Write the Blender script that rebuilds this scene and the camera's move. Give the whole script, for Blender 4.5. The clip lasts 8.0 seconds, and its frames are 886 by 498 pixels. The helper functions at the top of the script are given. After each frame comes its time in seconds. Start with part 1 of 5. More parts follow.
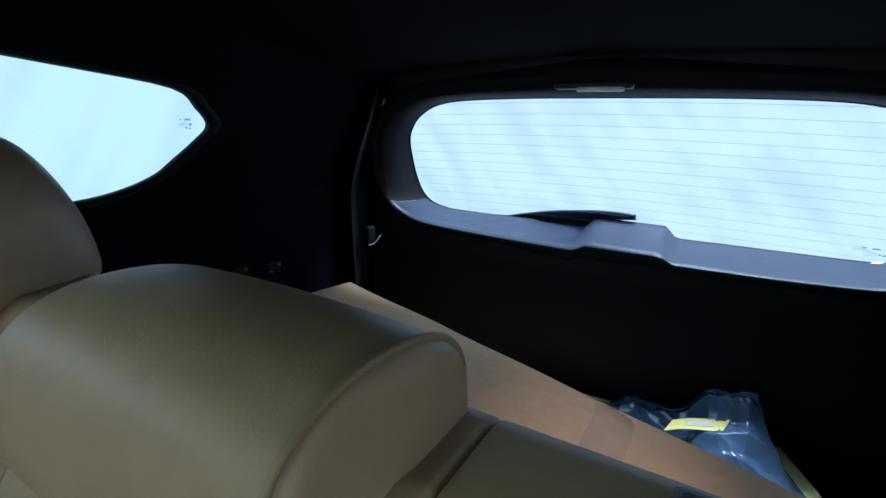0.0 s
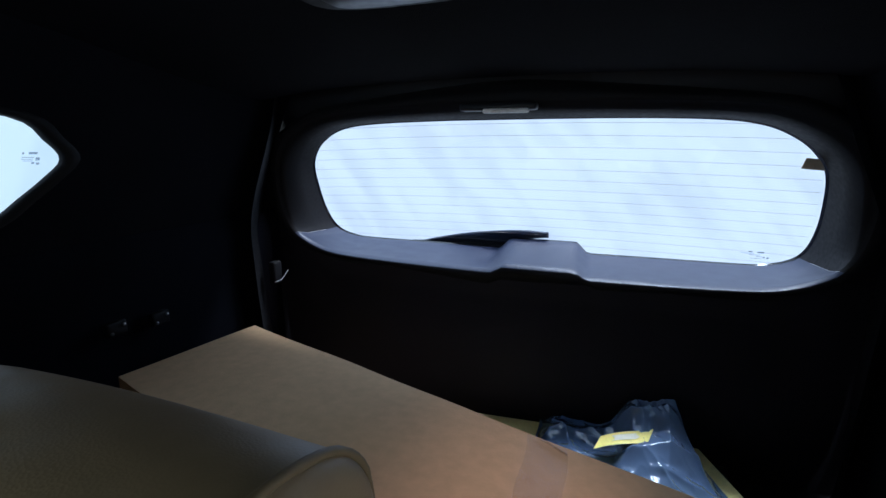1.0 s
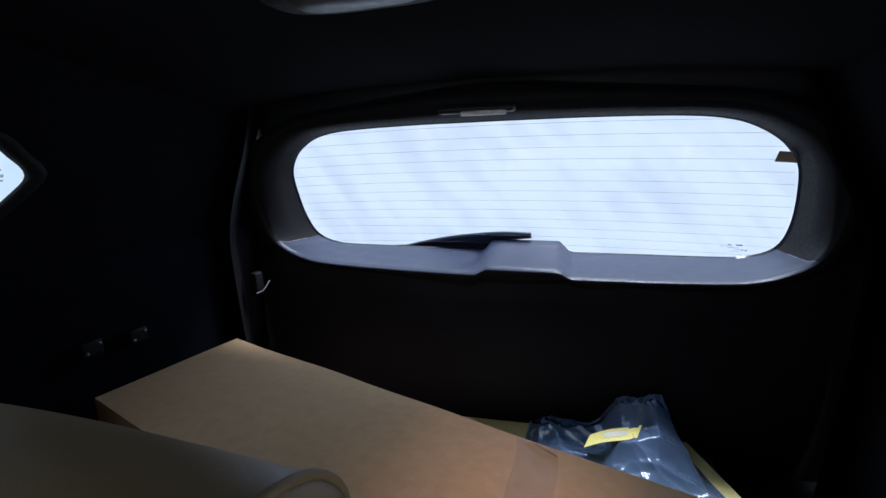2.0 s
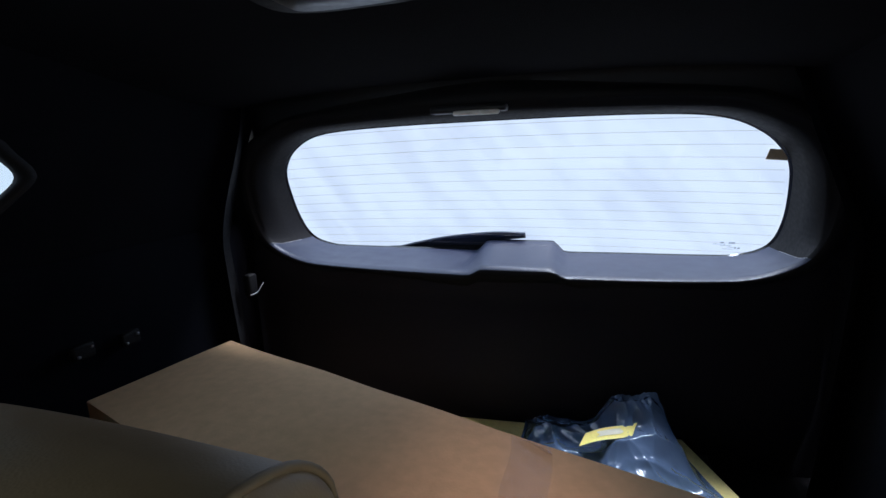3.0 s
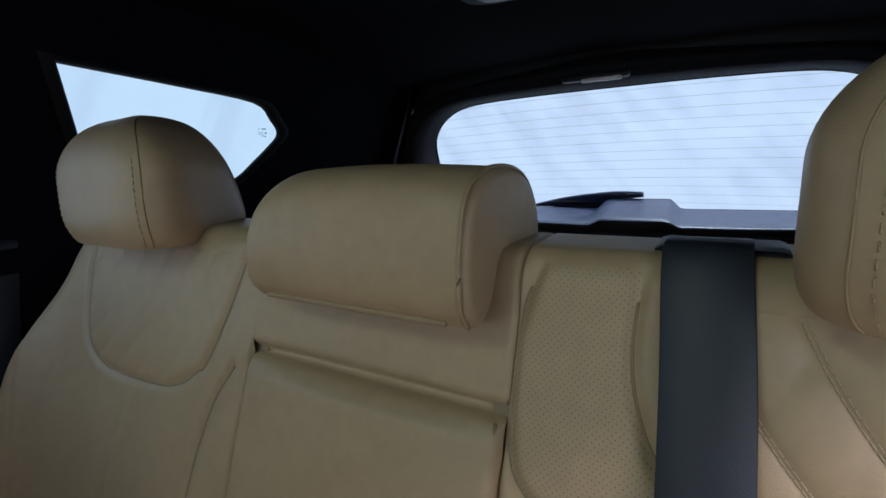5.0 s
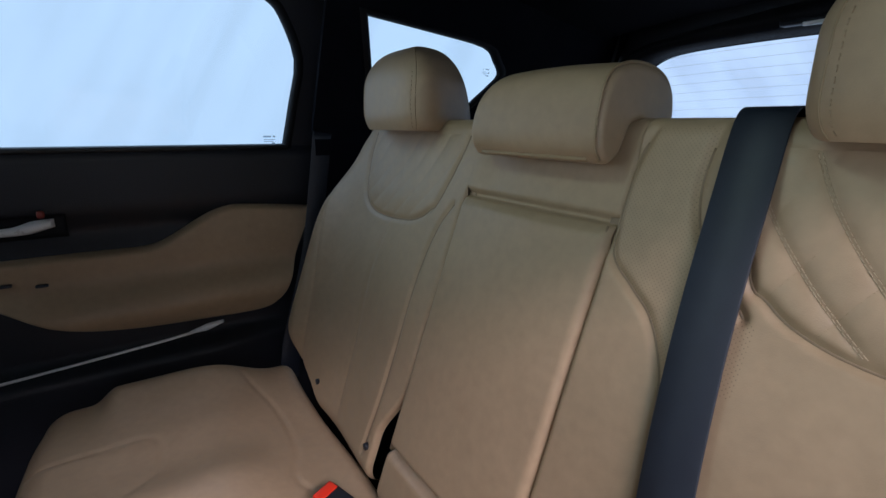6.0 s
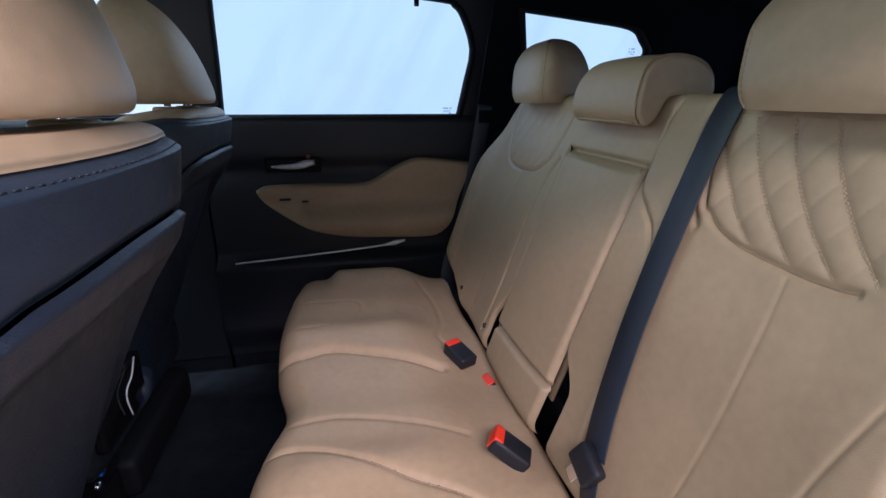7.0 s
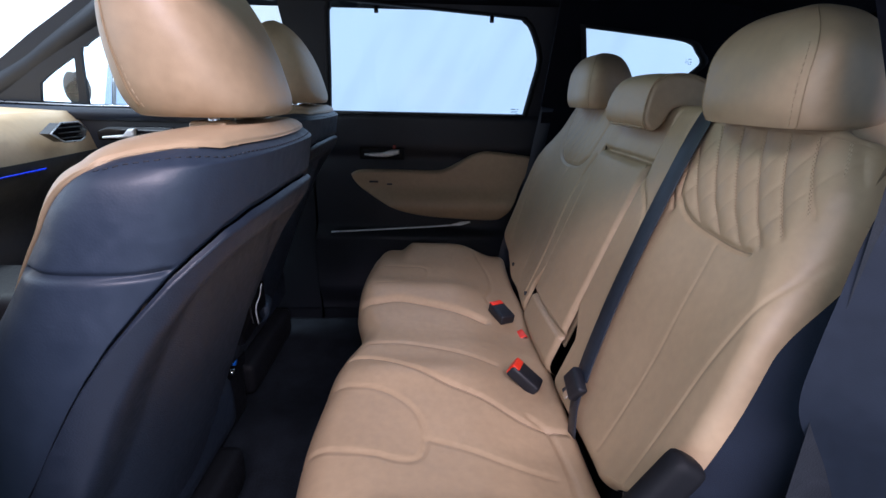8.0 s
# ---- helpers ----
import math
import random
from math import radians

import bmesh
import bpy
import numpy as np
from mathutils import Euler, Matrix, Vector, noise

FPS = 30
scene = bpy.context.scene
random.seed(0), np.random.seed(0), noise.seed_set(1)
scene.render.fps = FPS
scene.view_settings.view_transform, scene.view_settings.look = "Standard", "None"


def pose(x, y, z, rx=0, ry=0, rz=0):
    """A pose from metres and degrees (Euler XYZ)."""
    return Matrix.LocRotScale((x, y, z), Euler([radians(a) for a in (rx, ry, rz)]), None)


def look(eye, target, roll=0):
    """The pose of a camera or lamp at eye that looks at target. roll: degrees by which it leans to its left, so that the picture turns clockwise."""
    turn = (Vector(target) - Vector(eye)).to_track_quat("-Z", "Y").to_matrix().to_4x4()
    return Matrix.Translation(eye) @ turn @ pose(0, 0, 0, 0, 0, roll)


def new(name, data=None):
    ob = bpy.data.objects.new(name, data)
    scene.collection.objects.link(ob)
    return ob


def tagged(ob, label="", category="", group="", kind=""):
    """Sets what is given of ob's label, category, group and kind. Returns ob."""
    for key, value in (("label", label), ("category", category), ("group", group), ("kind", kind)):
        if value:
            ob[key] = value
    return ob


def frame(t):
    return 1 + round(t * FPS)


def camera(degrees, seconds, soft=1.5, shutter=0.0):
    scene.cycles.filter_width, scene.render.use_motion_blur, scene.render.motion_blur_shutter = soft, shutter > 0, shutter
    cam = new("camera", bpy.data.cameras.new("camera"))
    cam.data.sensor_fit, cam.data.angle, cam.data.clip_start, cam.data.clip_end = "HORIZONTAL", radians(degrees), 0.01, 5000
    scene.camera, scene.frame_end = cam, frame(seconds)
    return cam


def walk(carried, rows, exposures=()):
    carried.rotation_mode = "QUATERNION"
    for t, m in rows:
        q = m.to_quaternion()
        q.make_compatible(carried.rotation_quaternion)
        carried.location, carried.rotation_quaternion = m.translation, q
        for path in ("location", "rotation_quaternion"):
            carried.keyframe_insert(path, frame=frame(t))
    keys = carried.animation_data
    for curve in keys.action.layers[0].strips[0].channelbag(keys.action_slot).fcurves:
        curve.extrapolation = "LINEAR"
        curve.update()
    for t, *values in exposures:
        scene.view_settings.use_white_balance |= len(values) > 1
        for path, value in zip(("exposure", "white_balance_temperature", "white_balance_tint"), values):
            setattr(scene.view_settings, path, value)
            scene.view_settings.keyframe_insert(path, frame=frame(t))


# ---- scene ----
cam = camera(86.7, 8.0)
PATH = [
    (0, (0.222, -0.011, 1.069), (-0.745, 1.664, 0.561), 1.8),
    (0.5, (0.207, 0.03, 1.064), (-0.563, 1.818, 0.606), 1.1),
    (1, (0.205, 0.044, 1.073), (-0.462, 1.884, 0.658), 0.2),
    (1.5, (0.206, 0.05, 1.074), (-0.423, 1.905, 0.67), -0.9),
    (3, (0.211, 0.052, 1.069), (-0.38, 1.922, 0.675), -1.9),
    (3.5, (0.214, 0.051, 1.068), (-0.379, 1.923, 0.689), -1.9),
    (4, (0.213, 0.045, 1.07), (-0.383, 1.916, 0.69), -1.9),
    (4.2, (0.179, 0.017, 1.084), (-0.386, 1.892, 0.678), -1.5),
    (5.3, (0.316, -0.262, 0.955), (-0.944, 1.236, 0.541), -2.3),
    (5.5, (0.348, -0.295, 0.937), (-1.032, 1.081, 0.489), -1.6),
    (6, (0.448, -0.362, 0.919), (-1.145, 0.734, 0.41), 0.5),
    (6.5, (0.636, -0.388, 0.948), (-1.144, 0.338, 0.396), 0.6),
    (7, (0.802, -0.398, 0.922), (-1.059, 0.004, 0.308), 0.2),
    (7.5, (0.956, -0.393, 0.925), (-0.942, -0.2, 0.324), 1.0),
    (8, (1.064, -0.364, 0.942), (-0.833, -0.303, 0.311), 1.3),
]
walk(cam, [(t, look(eye, target, roll)) for t, eye, target, roll in PATH],
     ((0.0, 0.2, 5400, 0), (0.6, 0.18, 5700, 3), (1.2, 0.14, 6050, 8), (3.0, 0.12, 6400, 10), (4.2, 0.2, 6700, 11), (5.3, -0.14, 5750, 6), (6.0, -0.12, 5650, 7), (6.5, 0.03, 5620, 9), (7.0, 0.02, 5480, 10), (8.0, 0.0, 5380, 11)))

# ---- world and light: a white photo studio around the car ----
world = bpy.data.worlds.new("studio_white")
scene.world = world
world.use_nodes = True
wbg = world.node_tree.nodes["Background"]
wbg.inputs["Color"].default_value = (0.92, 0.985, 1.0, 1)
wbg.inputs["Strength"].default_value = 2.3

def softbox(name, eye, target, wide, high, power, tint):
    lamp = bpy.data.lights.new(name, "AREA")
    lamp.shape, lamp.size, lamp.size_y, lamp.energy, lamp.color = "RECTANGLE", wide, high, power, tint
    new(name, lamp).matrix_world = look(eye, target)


# unseen lamps: long warm bank beside the open doorway, cool banks ahead of the front door and over the rear
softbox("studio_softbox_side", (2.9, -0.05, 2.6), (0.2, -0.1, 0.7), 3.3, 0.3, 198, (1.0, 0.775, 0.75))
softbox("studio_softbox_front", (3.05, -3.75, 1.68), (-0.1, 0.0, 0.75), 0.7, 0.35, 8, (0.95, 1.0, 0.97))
# unseen lamp added above the roof glass to light headrests and seat tops
softbox("added_softbox_top", (-0.5, -2.15, 2.75), (0.0, 0.0, 0.85), 0.8, 0.4, 125, (0.95, 1.0, 0.90))
# fill lamp added over the rear glass to brighten the boot
softbox("added_softbox_rear", (0.5, 2.1, 3.1), (0.2, 0.95, 0.6), 1.6, 0.4, 95, (0.95, 0.97, 1.0))


# ---- materials ----
def mat(name, color, rough=0.5, metal=0.0, vary=0.12, scale=6.0, grain=0.0, grain_scale=300.0, spec=0.5, soft=0.0):
    """Principled material with colour variation at two scales and fine relief."""
    m = bpy.data.materials.new(name)
    m.use_nodes = True
    nt = m.node_tree
    b = nt.nodes["Principled BSDF"]
    b.inputs["Roughness"].default_value = rough
    b.inputs["Metallic"].default_value = metal
    b.inputs["Specular IOR Level"].default_value = spec
    tc = nt.nodes.new("ShaderNodeTexCoord")
    n1 = nt.nodes.new("ShaderNodeTexNoise")
    n1.inputs["Scale"].default_value = scale
    n1.inputs["Detail"].default_value = 4
    n2 = nt.nodes.new("ShaderNodeTexNoise")
    n2.inputs["Scale"].default_value = scale * 14
    n2.inputs["Detail"].default_value = 3
    nt.links.new(tc.outputs["Object"], n1.inputs["Vector"])
    nt.links.new(tc.outputs["Object"], n2.inputs["Vector"])
    add = nt.nodes.new("ShaderNodeMath")
    add.operation = "ADD"
    nt.links.new(n1.outputs["Fac"], add.inputs[0])
    nt.links.new(n2.outputs["Fac"], add.inputs[1])
    ramp = nt.nodes.new("ShaderNodeMapRange")
    ramp.inputs["From Min"].default_value, ramp.inputs["From Max"].default_value = 0.7, 1.3
    ramp.inputs["To Min"].default_value, ramp.inputs["To Max"].default_value = 1 - vary, 1 + vary
    nt.links.new(add.outputs[0], ramp.inputs["Value"])
    mul = nt.nodes.new("ShaderNodeVectorMath")
    mul.operation = "SCALE"
    mul.inputs[0].default_value = color
    nt.links.new(ramp.outputs["Result"], mul.inputs["Scale"])
    nt.links.new(mul.outputs["Vector"], b.inputs["Base Color"])
    rr = nt.nodes.new("ShaderNodeMapRange")
    rr.inputs["From Min"].default_value, rr.inputs["From Max"].default_value = 0.3, 0.7
    rr.inputs["To Min"].default_value, rr.inputs["To Max"].default_value = max(0.02, rough - 0.07), min(1, rough + 0.07)
    nt.links.new(n2.outputs["Fac"], rr.inputs["Value"])
    nt.links.new(rr.outputs["Result"], b.inputs["Roughness"])
    if grain:
        v = nt.nodes.new("ShaderNodeTexVoronoi")
        v.inputs["Scale"].default_value = grain_scale
        nt.links.new(tc.outputs["Object"], v.inputs["Vector"])
        bump = nt.nodes.new("ShaderNodeBump")
        bump.inputs["Strength"].default_value = grain
        bump.inputs["Distance"].default_value = 0.0006
        nt.links.new(v.outputs["Distance"], bump.inputs["Height"])
        nt.links.new(bump.outputs["Normal"], b.inputs["Normal"])
        if soft:
            n3 = nt.nodes.new("ShaderNodeTexNoise")
            n3.inputs["Scale"].default_value = 11.0
            n3.inputs["Detail"].default_value = 2.5
            nt.links.new(tc.outputs["Object"], n3.inputs["Vector"])
            dent = nt.nodes.new("ShaderNodeBump")
            dent.inputs["Strength"].default_value = soft
            dent.inputs["Distance"].default_value = 0.012
            nt.links.new(n3.outputs["Fac"], dent.inputs["Height"])
            nt.links.new(dent.outputs["Normal"], bump.inputs["Normal"])
    return m


def perforate(m, axis_a, axis_b, pitch, dot):
    """Adds staggered dark pinholes to a leather, in two of its object axes."""
    nt = m.node_tree
    b = nt.nodes["Principled BSDF"]
    src = b.inputs["Base Color"].links[0].from_socket
    tc = nt.nodes.new("ShaderNodeTexCoord")
    sep = nt.nodes.new("ShaderNodeSeparateXYZ")
    nt.links.new(tc.outputs["Object"], sep.inputs[0])

    def wave(socket_a, socket_b, sign):
        c = nt.nodes.new("ShaderNodeMath")
        c.operation = "ADD" if sign > 0 else "SUBTRACT"
        nt.links.new(socket_a, c.inputs[0])
        nt.links.new(socket_b, c.inputs[1])
        k = nt.nodes.new("ShaderNodeMath")
        k.operation = "MULTIPLY"
        k.inputs[1].default_value = math.pi / pitch
        nt.links.new(c.outputs[0], k.inputs[0])
        s = nt.nodes.new("ShaderNodeMath")
        s.operation = "COSINE"
        nt.links.new(k.outputs[0], s.inputs[0])
        q = nt.nodes.new("ShaderNodeMath")
        q.operation = "ABSOLUTE"
        nt.links.new(s.outputs[0], q.inputs[0])
        return q.outputs[0]

    wa = wave(sep.outputs[axis_a], sep.outputs[axis_b], 1)
    wb = wave(sep.outputs[axis_a], sep.outputs[axis_b], -1)
    p = nt.nodes.new("ShaderNodeMath")
    p.operation = "MULTIPLY"
    nt.links.new(wa, p.inputs[0])
    nt.links.new(wb, p.inputs[1])
    r = nt.nodes.new("ShaderNodeMapRange")
    r.inputs["From Min"].default_value, r.inputs["From Max"].default_value = dot, dot + 0.06
    r.inputs["To Min"].default_value, r.inputs["To Max"].default_value = 1.0, 0.52
    nt.links.new(p.outputs[0], r.inputs["Value"])
    mul = nt.nodes.new("ShaderNodeVectorMath")
    mul.operation = "SCALE"
    nt.links.new(src, mul.inputs[0])
    nt.links.new(r.outputs["Result"], mul.inputs["Scale"])
    nt.links.new(mul.outputs["Vector"], b.inputs["Base Color"])
    return m


def glass_mat(name, tint, gloss=0.06, rough=0.02):
    """A thin pane: tinted see-through with a mirror share."""
    m = bpy.data.materials.new(name)
    m.use_nodes = True
    nt = m.node_tree
    nt.nodes.clear()
    out = nt.nodes.new("ShaderNodeOutputMaterial")
    tr = nt.nodes.new("ShaderNodeBsdfTransparent")
    tr.inputs["Color"].default_value = (*tint, 1)
    gl = nt.nodes.new("ShaderNodeBsdfGlossy")
    gl.inputs["Roughness"].default_value = rough
    mix = nt.nodes.new("ShaderNodeMixShader")
    mix.inputs["Fac"].default_value = gloss
    nt.links.new(tr.outputs[0], mix.inputs[1])
    nt.links.new(gl.outputs[0], mix.inputs[2])
    nt.links.new(mix.outputs[0], out.inputs["Surface"])
    return m


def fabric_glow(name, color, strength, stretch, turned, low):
    """White tent fabric: its own glow stands in for light from outside, dimmed in streaks as crease shade."""
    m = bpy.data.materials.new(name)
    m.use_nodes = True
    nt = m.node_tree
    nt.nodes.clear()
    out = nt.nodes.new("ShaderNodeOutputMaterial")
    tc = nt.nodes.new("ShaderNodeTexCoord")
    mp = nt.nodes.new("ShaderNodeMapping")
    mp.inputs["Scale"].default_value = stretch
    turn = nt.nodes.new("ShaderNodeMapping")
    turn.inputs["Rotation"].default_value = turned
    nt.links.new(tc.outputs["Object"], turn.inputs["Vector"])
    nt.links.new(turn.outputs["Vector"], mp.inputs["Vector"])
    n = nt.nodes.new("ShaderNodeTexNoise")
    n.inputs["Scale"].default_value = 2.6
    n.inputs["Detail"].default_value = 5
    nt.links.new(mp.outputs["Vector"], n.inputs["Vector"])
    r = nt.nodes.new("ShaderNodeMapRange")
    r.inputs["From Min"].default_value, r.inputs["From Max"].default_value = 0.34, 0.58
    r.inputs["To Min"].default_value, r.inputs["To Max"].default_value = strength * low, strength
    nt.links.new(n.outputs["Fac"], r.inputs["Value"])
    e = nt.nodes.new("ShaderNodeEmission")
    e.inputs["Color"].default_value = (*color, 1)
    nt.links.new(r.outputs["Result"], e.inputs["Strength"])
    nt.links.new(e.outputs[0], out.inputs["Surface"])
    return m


TAN = (0.385, 0.283, 0.177)
leather = mat("tan_leather", TAN, 0.46, vary=0.08, scale=5, grain=0.14, grain_scale=900, soft=0.35)
leather_perf = perforate(mat("tan_leather_perforated", TAN, 0.5, vary=0.07, scale=5, grain=0.12, grain_scale=900, soft=0.3), 0, 2, 0.0045, 0.87)
leather_side = mat("tan_leather_piping", (0.31, 0.225, 0.13), 0.5, vary=0.08, scale=20)
thread = mat("pale_thread", (0.50, 0.385, 0.26), 0.7, vary=0.1, scale=60)
thread_dark = mat("dark_thread", (0.02, 0.022, 0.03), 0.6, vary=0.1, scale=60)
navy = mat("dark_blue_black_leather", (0.022, 0.032, 0.054), 0.45, vary=0.12, scale=5, grain=0.15, grain_scale=380, soft=0.3)
trim_navy = mat("matt_dark_doorway_plastic", (0.011, 0.016, 0.028), 0.62, vary=0.15, scale=5, grain=0.1, grain_scale=700, spec=0.25)
hard_navy = mat("dark_grained_plastic", (0.015, 0.021, 0.036), 0.44, vary=0.12, scale=6, grain=0.4, grain_scale=500)
black = mat("black_grained_plastic", (0.010, 0.012, 0.018), 0.5, vary=0.2, scale=5, grain=0.4, grain_scale=450, spec=0.42)
lit_sill_plastic = mat("dark_lit_sill_plastic", (0.026, 0.034, 0.066), 0.38, vary=0.04, scale=1.5, spec=0.32)
gloss_black = mat("gloss_black_plastic", (0.006, 0.006, 0.008), 0.12, vary=0.1, scale=4)
headliner = mat("black_headliner_cloth", (0.0052, 0.0060, 0.0098), 0.95, vary=0.2, scale=9, grain=0.6, grain_scale=700, spec=0.05)
carpet = mat("black_carpet", (0.012, 0.015, 0.021), 1.0, vary=0.35, scale=18, grain=1.0, grain_scale=300, spec=0.1)
cloth_navy = mat("dark_blue_seat_cloth", (0.012, 0.017, 0.030), 0.9, vary=0.15, scale=20, grain=0.6, grain_scale=800, spec=0.2)
webbing = mat("dark_blue_belt_webbing", (0.014, 0.019, 0.032), 0.5, vary=0.12, scale=50, grain=0.15, grain_scale=1200)
chrome = mat("chrome", (0.75, 0.76, 0.78), 0.12, 1.0, vary=0.05)
silver = mat("silver_painted_trim", (0.72, 0.73, 0.76), 0.32, 0.15, vary=0.05)
satin = mat("satin_grey_metal", (0.42, 0.43, 0.46), 0.32, 1.0, vary=0.06)
red = mat("red_button_plastic", (0.72, 0.035, 0.012), 0.35, vary=0.06)
cardboard = mat("brown_cardboard", (0.66, 0.44, 0.265), 0.85, vary=0.09, scale=4, grain=0.3, grain_scale=250, spec=0.2)
yellow = mat("yellow_board", (0.88, 0.76, 0.33), 0.5, vary=0.1, scale=8)
yellow_label = mat("yellow_label_paper", (0.92, 0.83, 0.27), 0.45, vary=0.12, scale=20)
seam_tan = mat("tan_seam_leather", (0.25, 0.18, 0.115), 0.6, vary=0.08, scale=20)
wire = mat("brown_heating_wire", (0.22, 0.19, 0.18), 0.6, vary=0.1)
print_grey = glass_mat("grey_glass_print", (0.66, 0.69, 0.73), 0.03, 0.3)
paper_tag = mat("kraft_paper_tag", (0.42, 0.36, 0.27), 0.7, vary=0.25, scale=40)
lens_grey = mat("grey_lamp_lens", (0.30, 0.31, 0.34), 0.3, vary=0.08)
lens_dim = mat("smoke_grey_lamp_lens", (0.07, 0.075, 0.085), 0.35, vary=0.08)
lens_white = mat("backlit_white_lens", (0.88, 0.89, 0.92), 0.25, vary=0.05)
silver_paint = mat("grey_car_paint", (0.055, 0.062, 0.078), 0.35, 0.1, vary=0.05)
concrete = mat("grey_studio_floor", (0.16, 0.16, 0.17), 0.5, vary=0.08, scale=2)
block_cloth = mat("grey_block_cloth", (0.22, 0.22, 0.24), 0.9, vary=0.1, scale=2)
car_glass = mat("pale_reflecting_car_glass", (0.35, 0.42, 0.5), 0.08, 0.7, vary=0.05)
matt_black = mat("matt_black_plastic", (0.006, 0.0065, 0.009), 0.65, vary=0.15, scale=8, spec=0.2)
rubber = mat("black_rubber", (0.012, 0.012, 0.013), 0.7, vary=0.15)
white_print = mat("pale_label_print", (0.72, 0.72, 0.62), 0.6, vary=0.1, scale=60)
boot_black = mat("black_boot_plastic", (0.020, 0.020, 0.030), 0.75, vary=0.15, scale=6, grain=0.1, grain_scale=700, spec=0.15)
tape_film = glass_mat("clear_packing_tape", (0.90, 0.87, 0.85), 0.045, 0.25)
privacy = glass_mat("privacy_glass", (0.77, 0.855, 0.95), 0.03)
added_roof_glass = glass_mat("dark_added_roof_glass", (0.29, 0.31, 0.29), 0.04)
clear_glass = glass_mat("clear_glass", (0.93, 0.97, 1.0), 0.05)
rear_glass = glass_mat("rear_privacy_glass", (0.80, 0.86, 0.97), 0.03)
tent = fabric_glow("white_tent_glow", (0.95, 0.985, 1.0), 1.15, (3.4, 2.6, 0.45), (0.45, 0.75, 0), 0.87)
tent_side = fabric_glow("white_tent_glow_side", (0.95, 0.985, 1.0), 1.15, (1.0, 2.2, 0.30), (0.5, 0, 0), 0.91)


# ---- building helpers ----
def empty(name, label="", category="", at=(0, 0, 0), group="", kind=""):
    ob = new(name)
    ob.empty_display_size = 0.05
    ob.matrix_world = Matrix.Translation(at)
    return tagged(ob, label, category, group, kind)


def part(name, bm, material, parent=None, label="", smooth=True):
    """One mesh object from a bmesh in world coordinates, under a thing or a part."""
    me = bpy.data.meshes.new(name)
    bmesh.ops.recalc_face_normals(bm, faces=bm.faces)
    bm.to_mesh(me)
    bm.free()
    me.materials.append(material)
    if smooth:
        me.shade_smooth()
    ob = new(name, me)
    if parent is not None:
        ob.parent = parent
        ob.matrix_parent_inverse = parent.matrix_basis.inverted()
    return tagged(ob, label)


def thing(name, bm, material, label, category, group="", kind="", smooth=True):
    return tagged(part(name, bm, material, None, "", smooth), label, category, group, kind)


def grid(f, nu, nv, close_u=False, keep=None):
    """Surface from f(u, v); keep(u, v) chooses the faces."""
    bm = bmesh.new()
    cols = nu if close_u else nu + 1
    vs = [[None] * (nv + 1) for _ in range(cols)]

    def at(i, j):
        i = i % cols if close_u else i
        if vs[i][j] is None:
            vs[i][j] = bm.verts.new(f(i / nu, j / nv))
        return vs[i][j]

    for i in range(nu):
        for j in range(nv):
            if keep is None or keep((i + 0.5) / nu, (j + 0.5) / nv):
                bm.faces.new((at(i, j), at(i + 1, j), at(i + 1, j + 1), at(i, j + 1)))
    return bm


def box(cx, cy, cz, sx, sy, sz, bevel=0.0, m=None, seg=2):
    bm = bmesh.new()
    bmesh.ops.create_cube(bm, size=1, matrix=Matrix.Diagonal((sx, sy, sz, 1)))
    if bevel:
        bmesh.ops.bevel(bm, geom=bm.edges[:], offset=bevel, segments=seg, affect="EDGES", profile=0.6)
    bmesh.ops.transform(bm, matrix=Matrix.Translation((cx, cy, cz)) @ (m or Matrix.Identity(4)), verts=bm.verts)
    return bm


def merge(*bms):
    out = bmesh.new()
    for b in bms:
        me = bpy.data.meshes.new("tmp")
        b.to_mesh(me)
        b.free()
        out.from_mesh(me)
        bpy.data.meshes.remove(me)
    return out


def smooth_line(points, n):
    """Catmull-Rom curve through points, n steps a span."""
    p = [Vector(q) for q in points]
    p = [2 * p[0] - p[1]] + p + [2 * p[-1] - p[-2]]
    out = []
    for i in range(1, len(p) - 2):
        for k in range(n):
            t = k / n
            out.append(0.5 * (2 * p[i] + (p[i + 1] - p[i - 1]) * t + (2 * p[i - 1] - 5 * p[i] + 4 * p[i + 1] - p[i + 2]) * t * t
                              + (3 * p[i] - p[i - 1] - 3 * p[i + 1] + p[i + 2]) * t ** 3))
    out.append(p[-2].copy())
    return out


def tube(points, r, seg=8, flat=1.0, close=False):
    """Round tube along points, with closed ends."""
    bm = bmesh.new()
    pts = [Vector(q) for q in points]
    rings = []
    n = len(pts)
    for i, q in enumerate(pts):
        a, b = pts[max(i - 1, 0)], pts[min(i + 1, n - 1)]
        if close:
            a, b = pts[(i - 1) % n], pts[(i + 1) % n]
        t = (b - a).normalized()
        side = t.cross(Vector((0, 0, 1)))
        if side.length < 0.05:
            side = t.cross(Vector((0, 1, 0)))
        side.normalize()
        up = side.cross(t)
        rings.append([bm.verts.new(q + r * (math.cos(k / seg * math.tau) * side + flat * math.sin(k / seg * math.tau) * up)) for k in range(seg)])
    for i in range(n if close else n - 1):
        ra, rb = rings[i], rings[(i + 1) % n]
        for k in range(seg):
            bm.faces.new((ra[k], ra[(k + 1) % seg], rb[(k + 1) % seg], rb[k]))
    if not close:
        bm.faces.new(rings[0][::-1])
        bm.faces.new(rings[-1])
    return bm


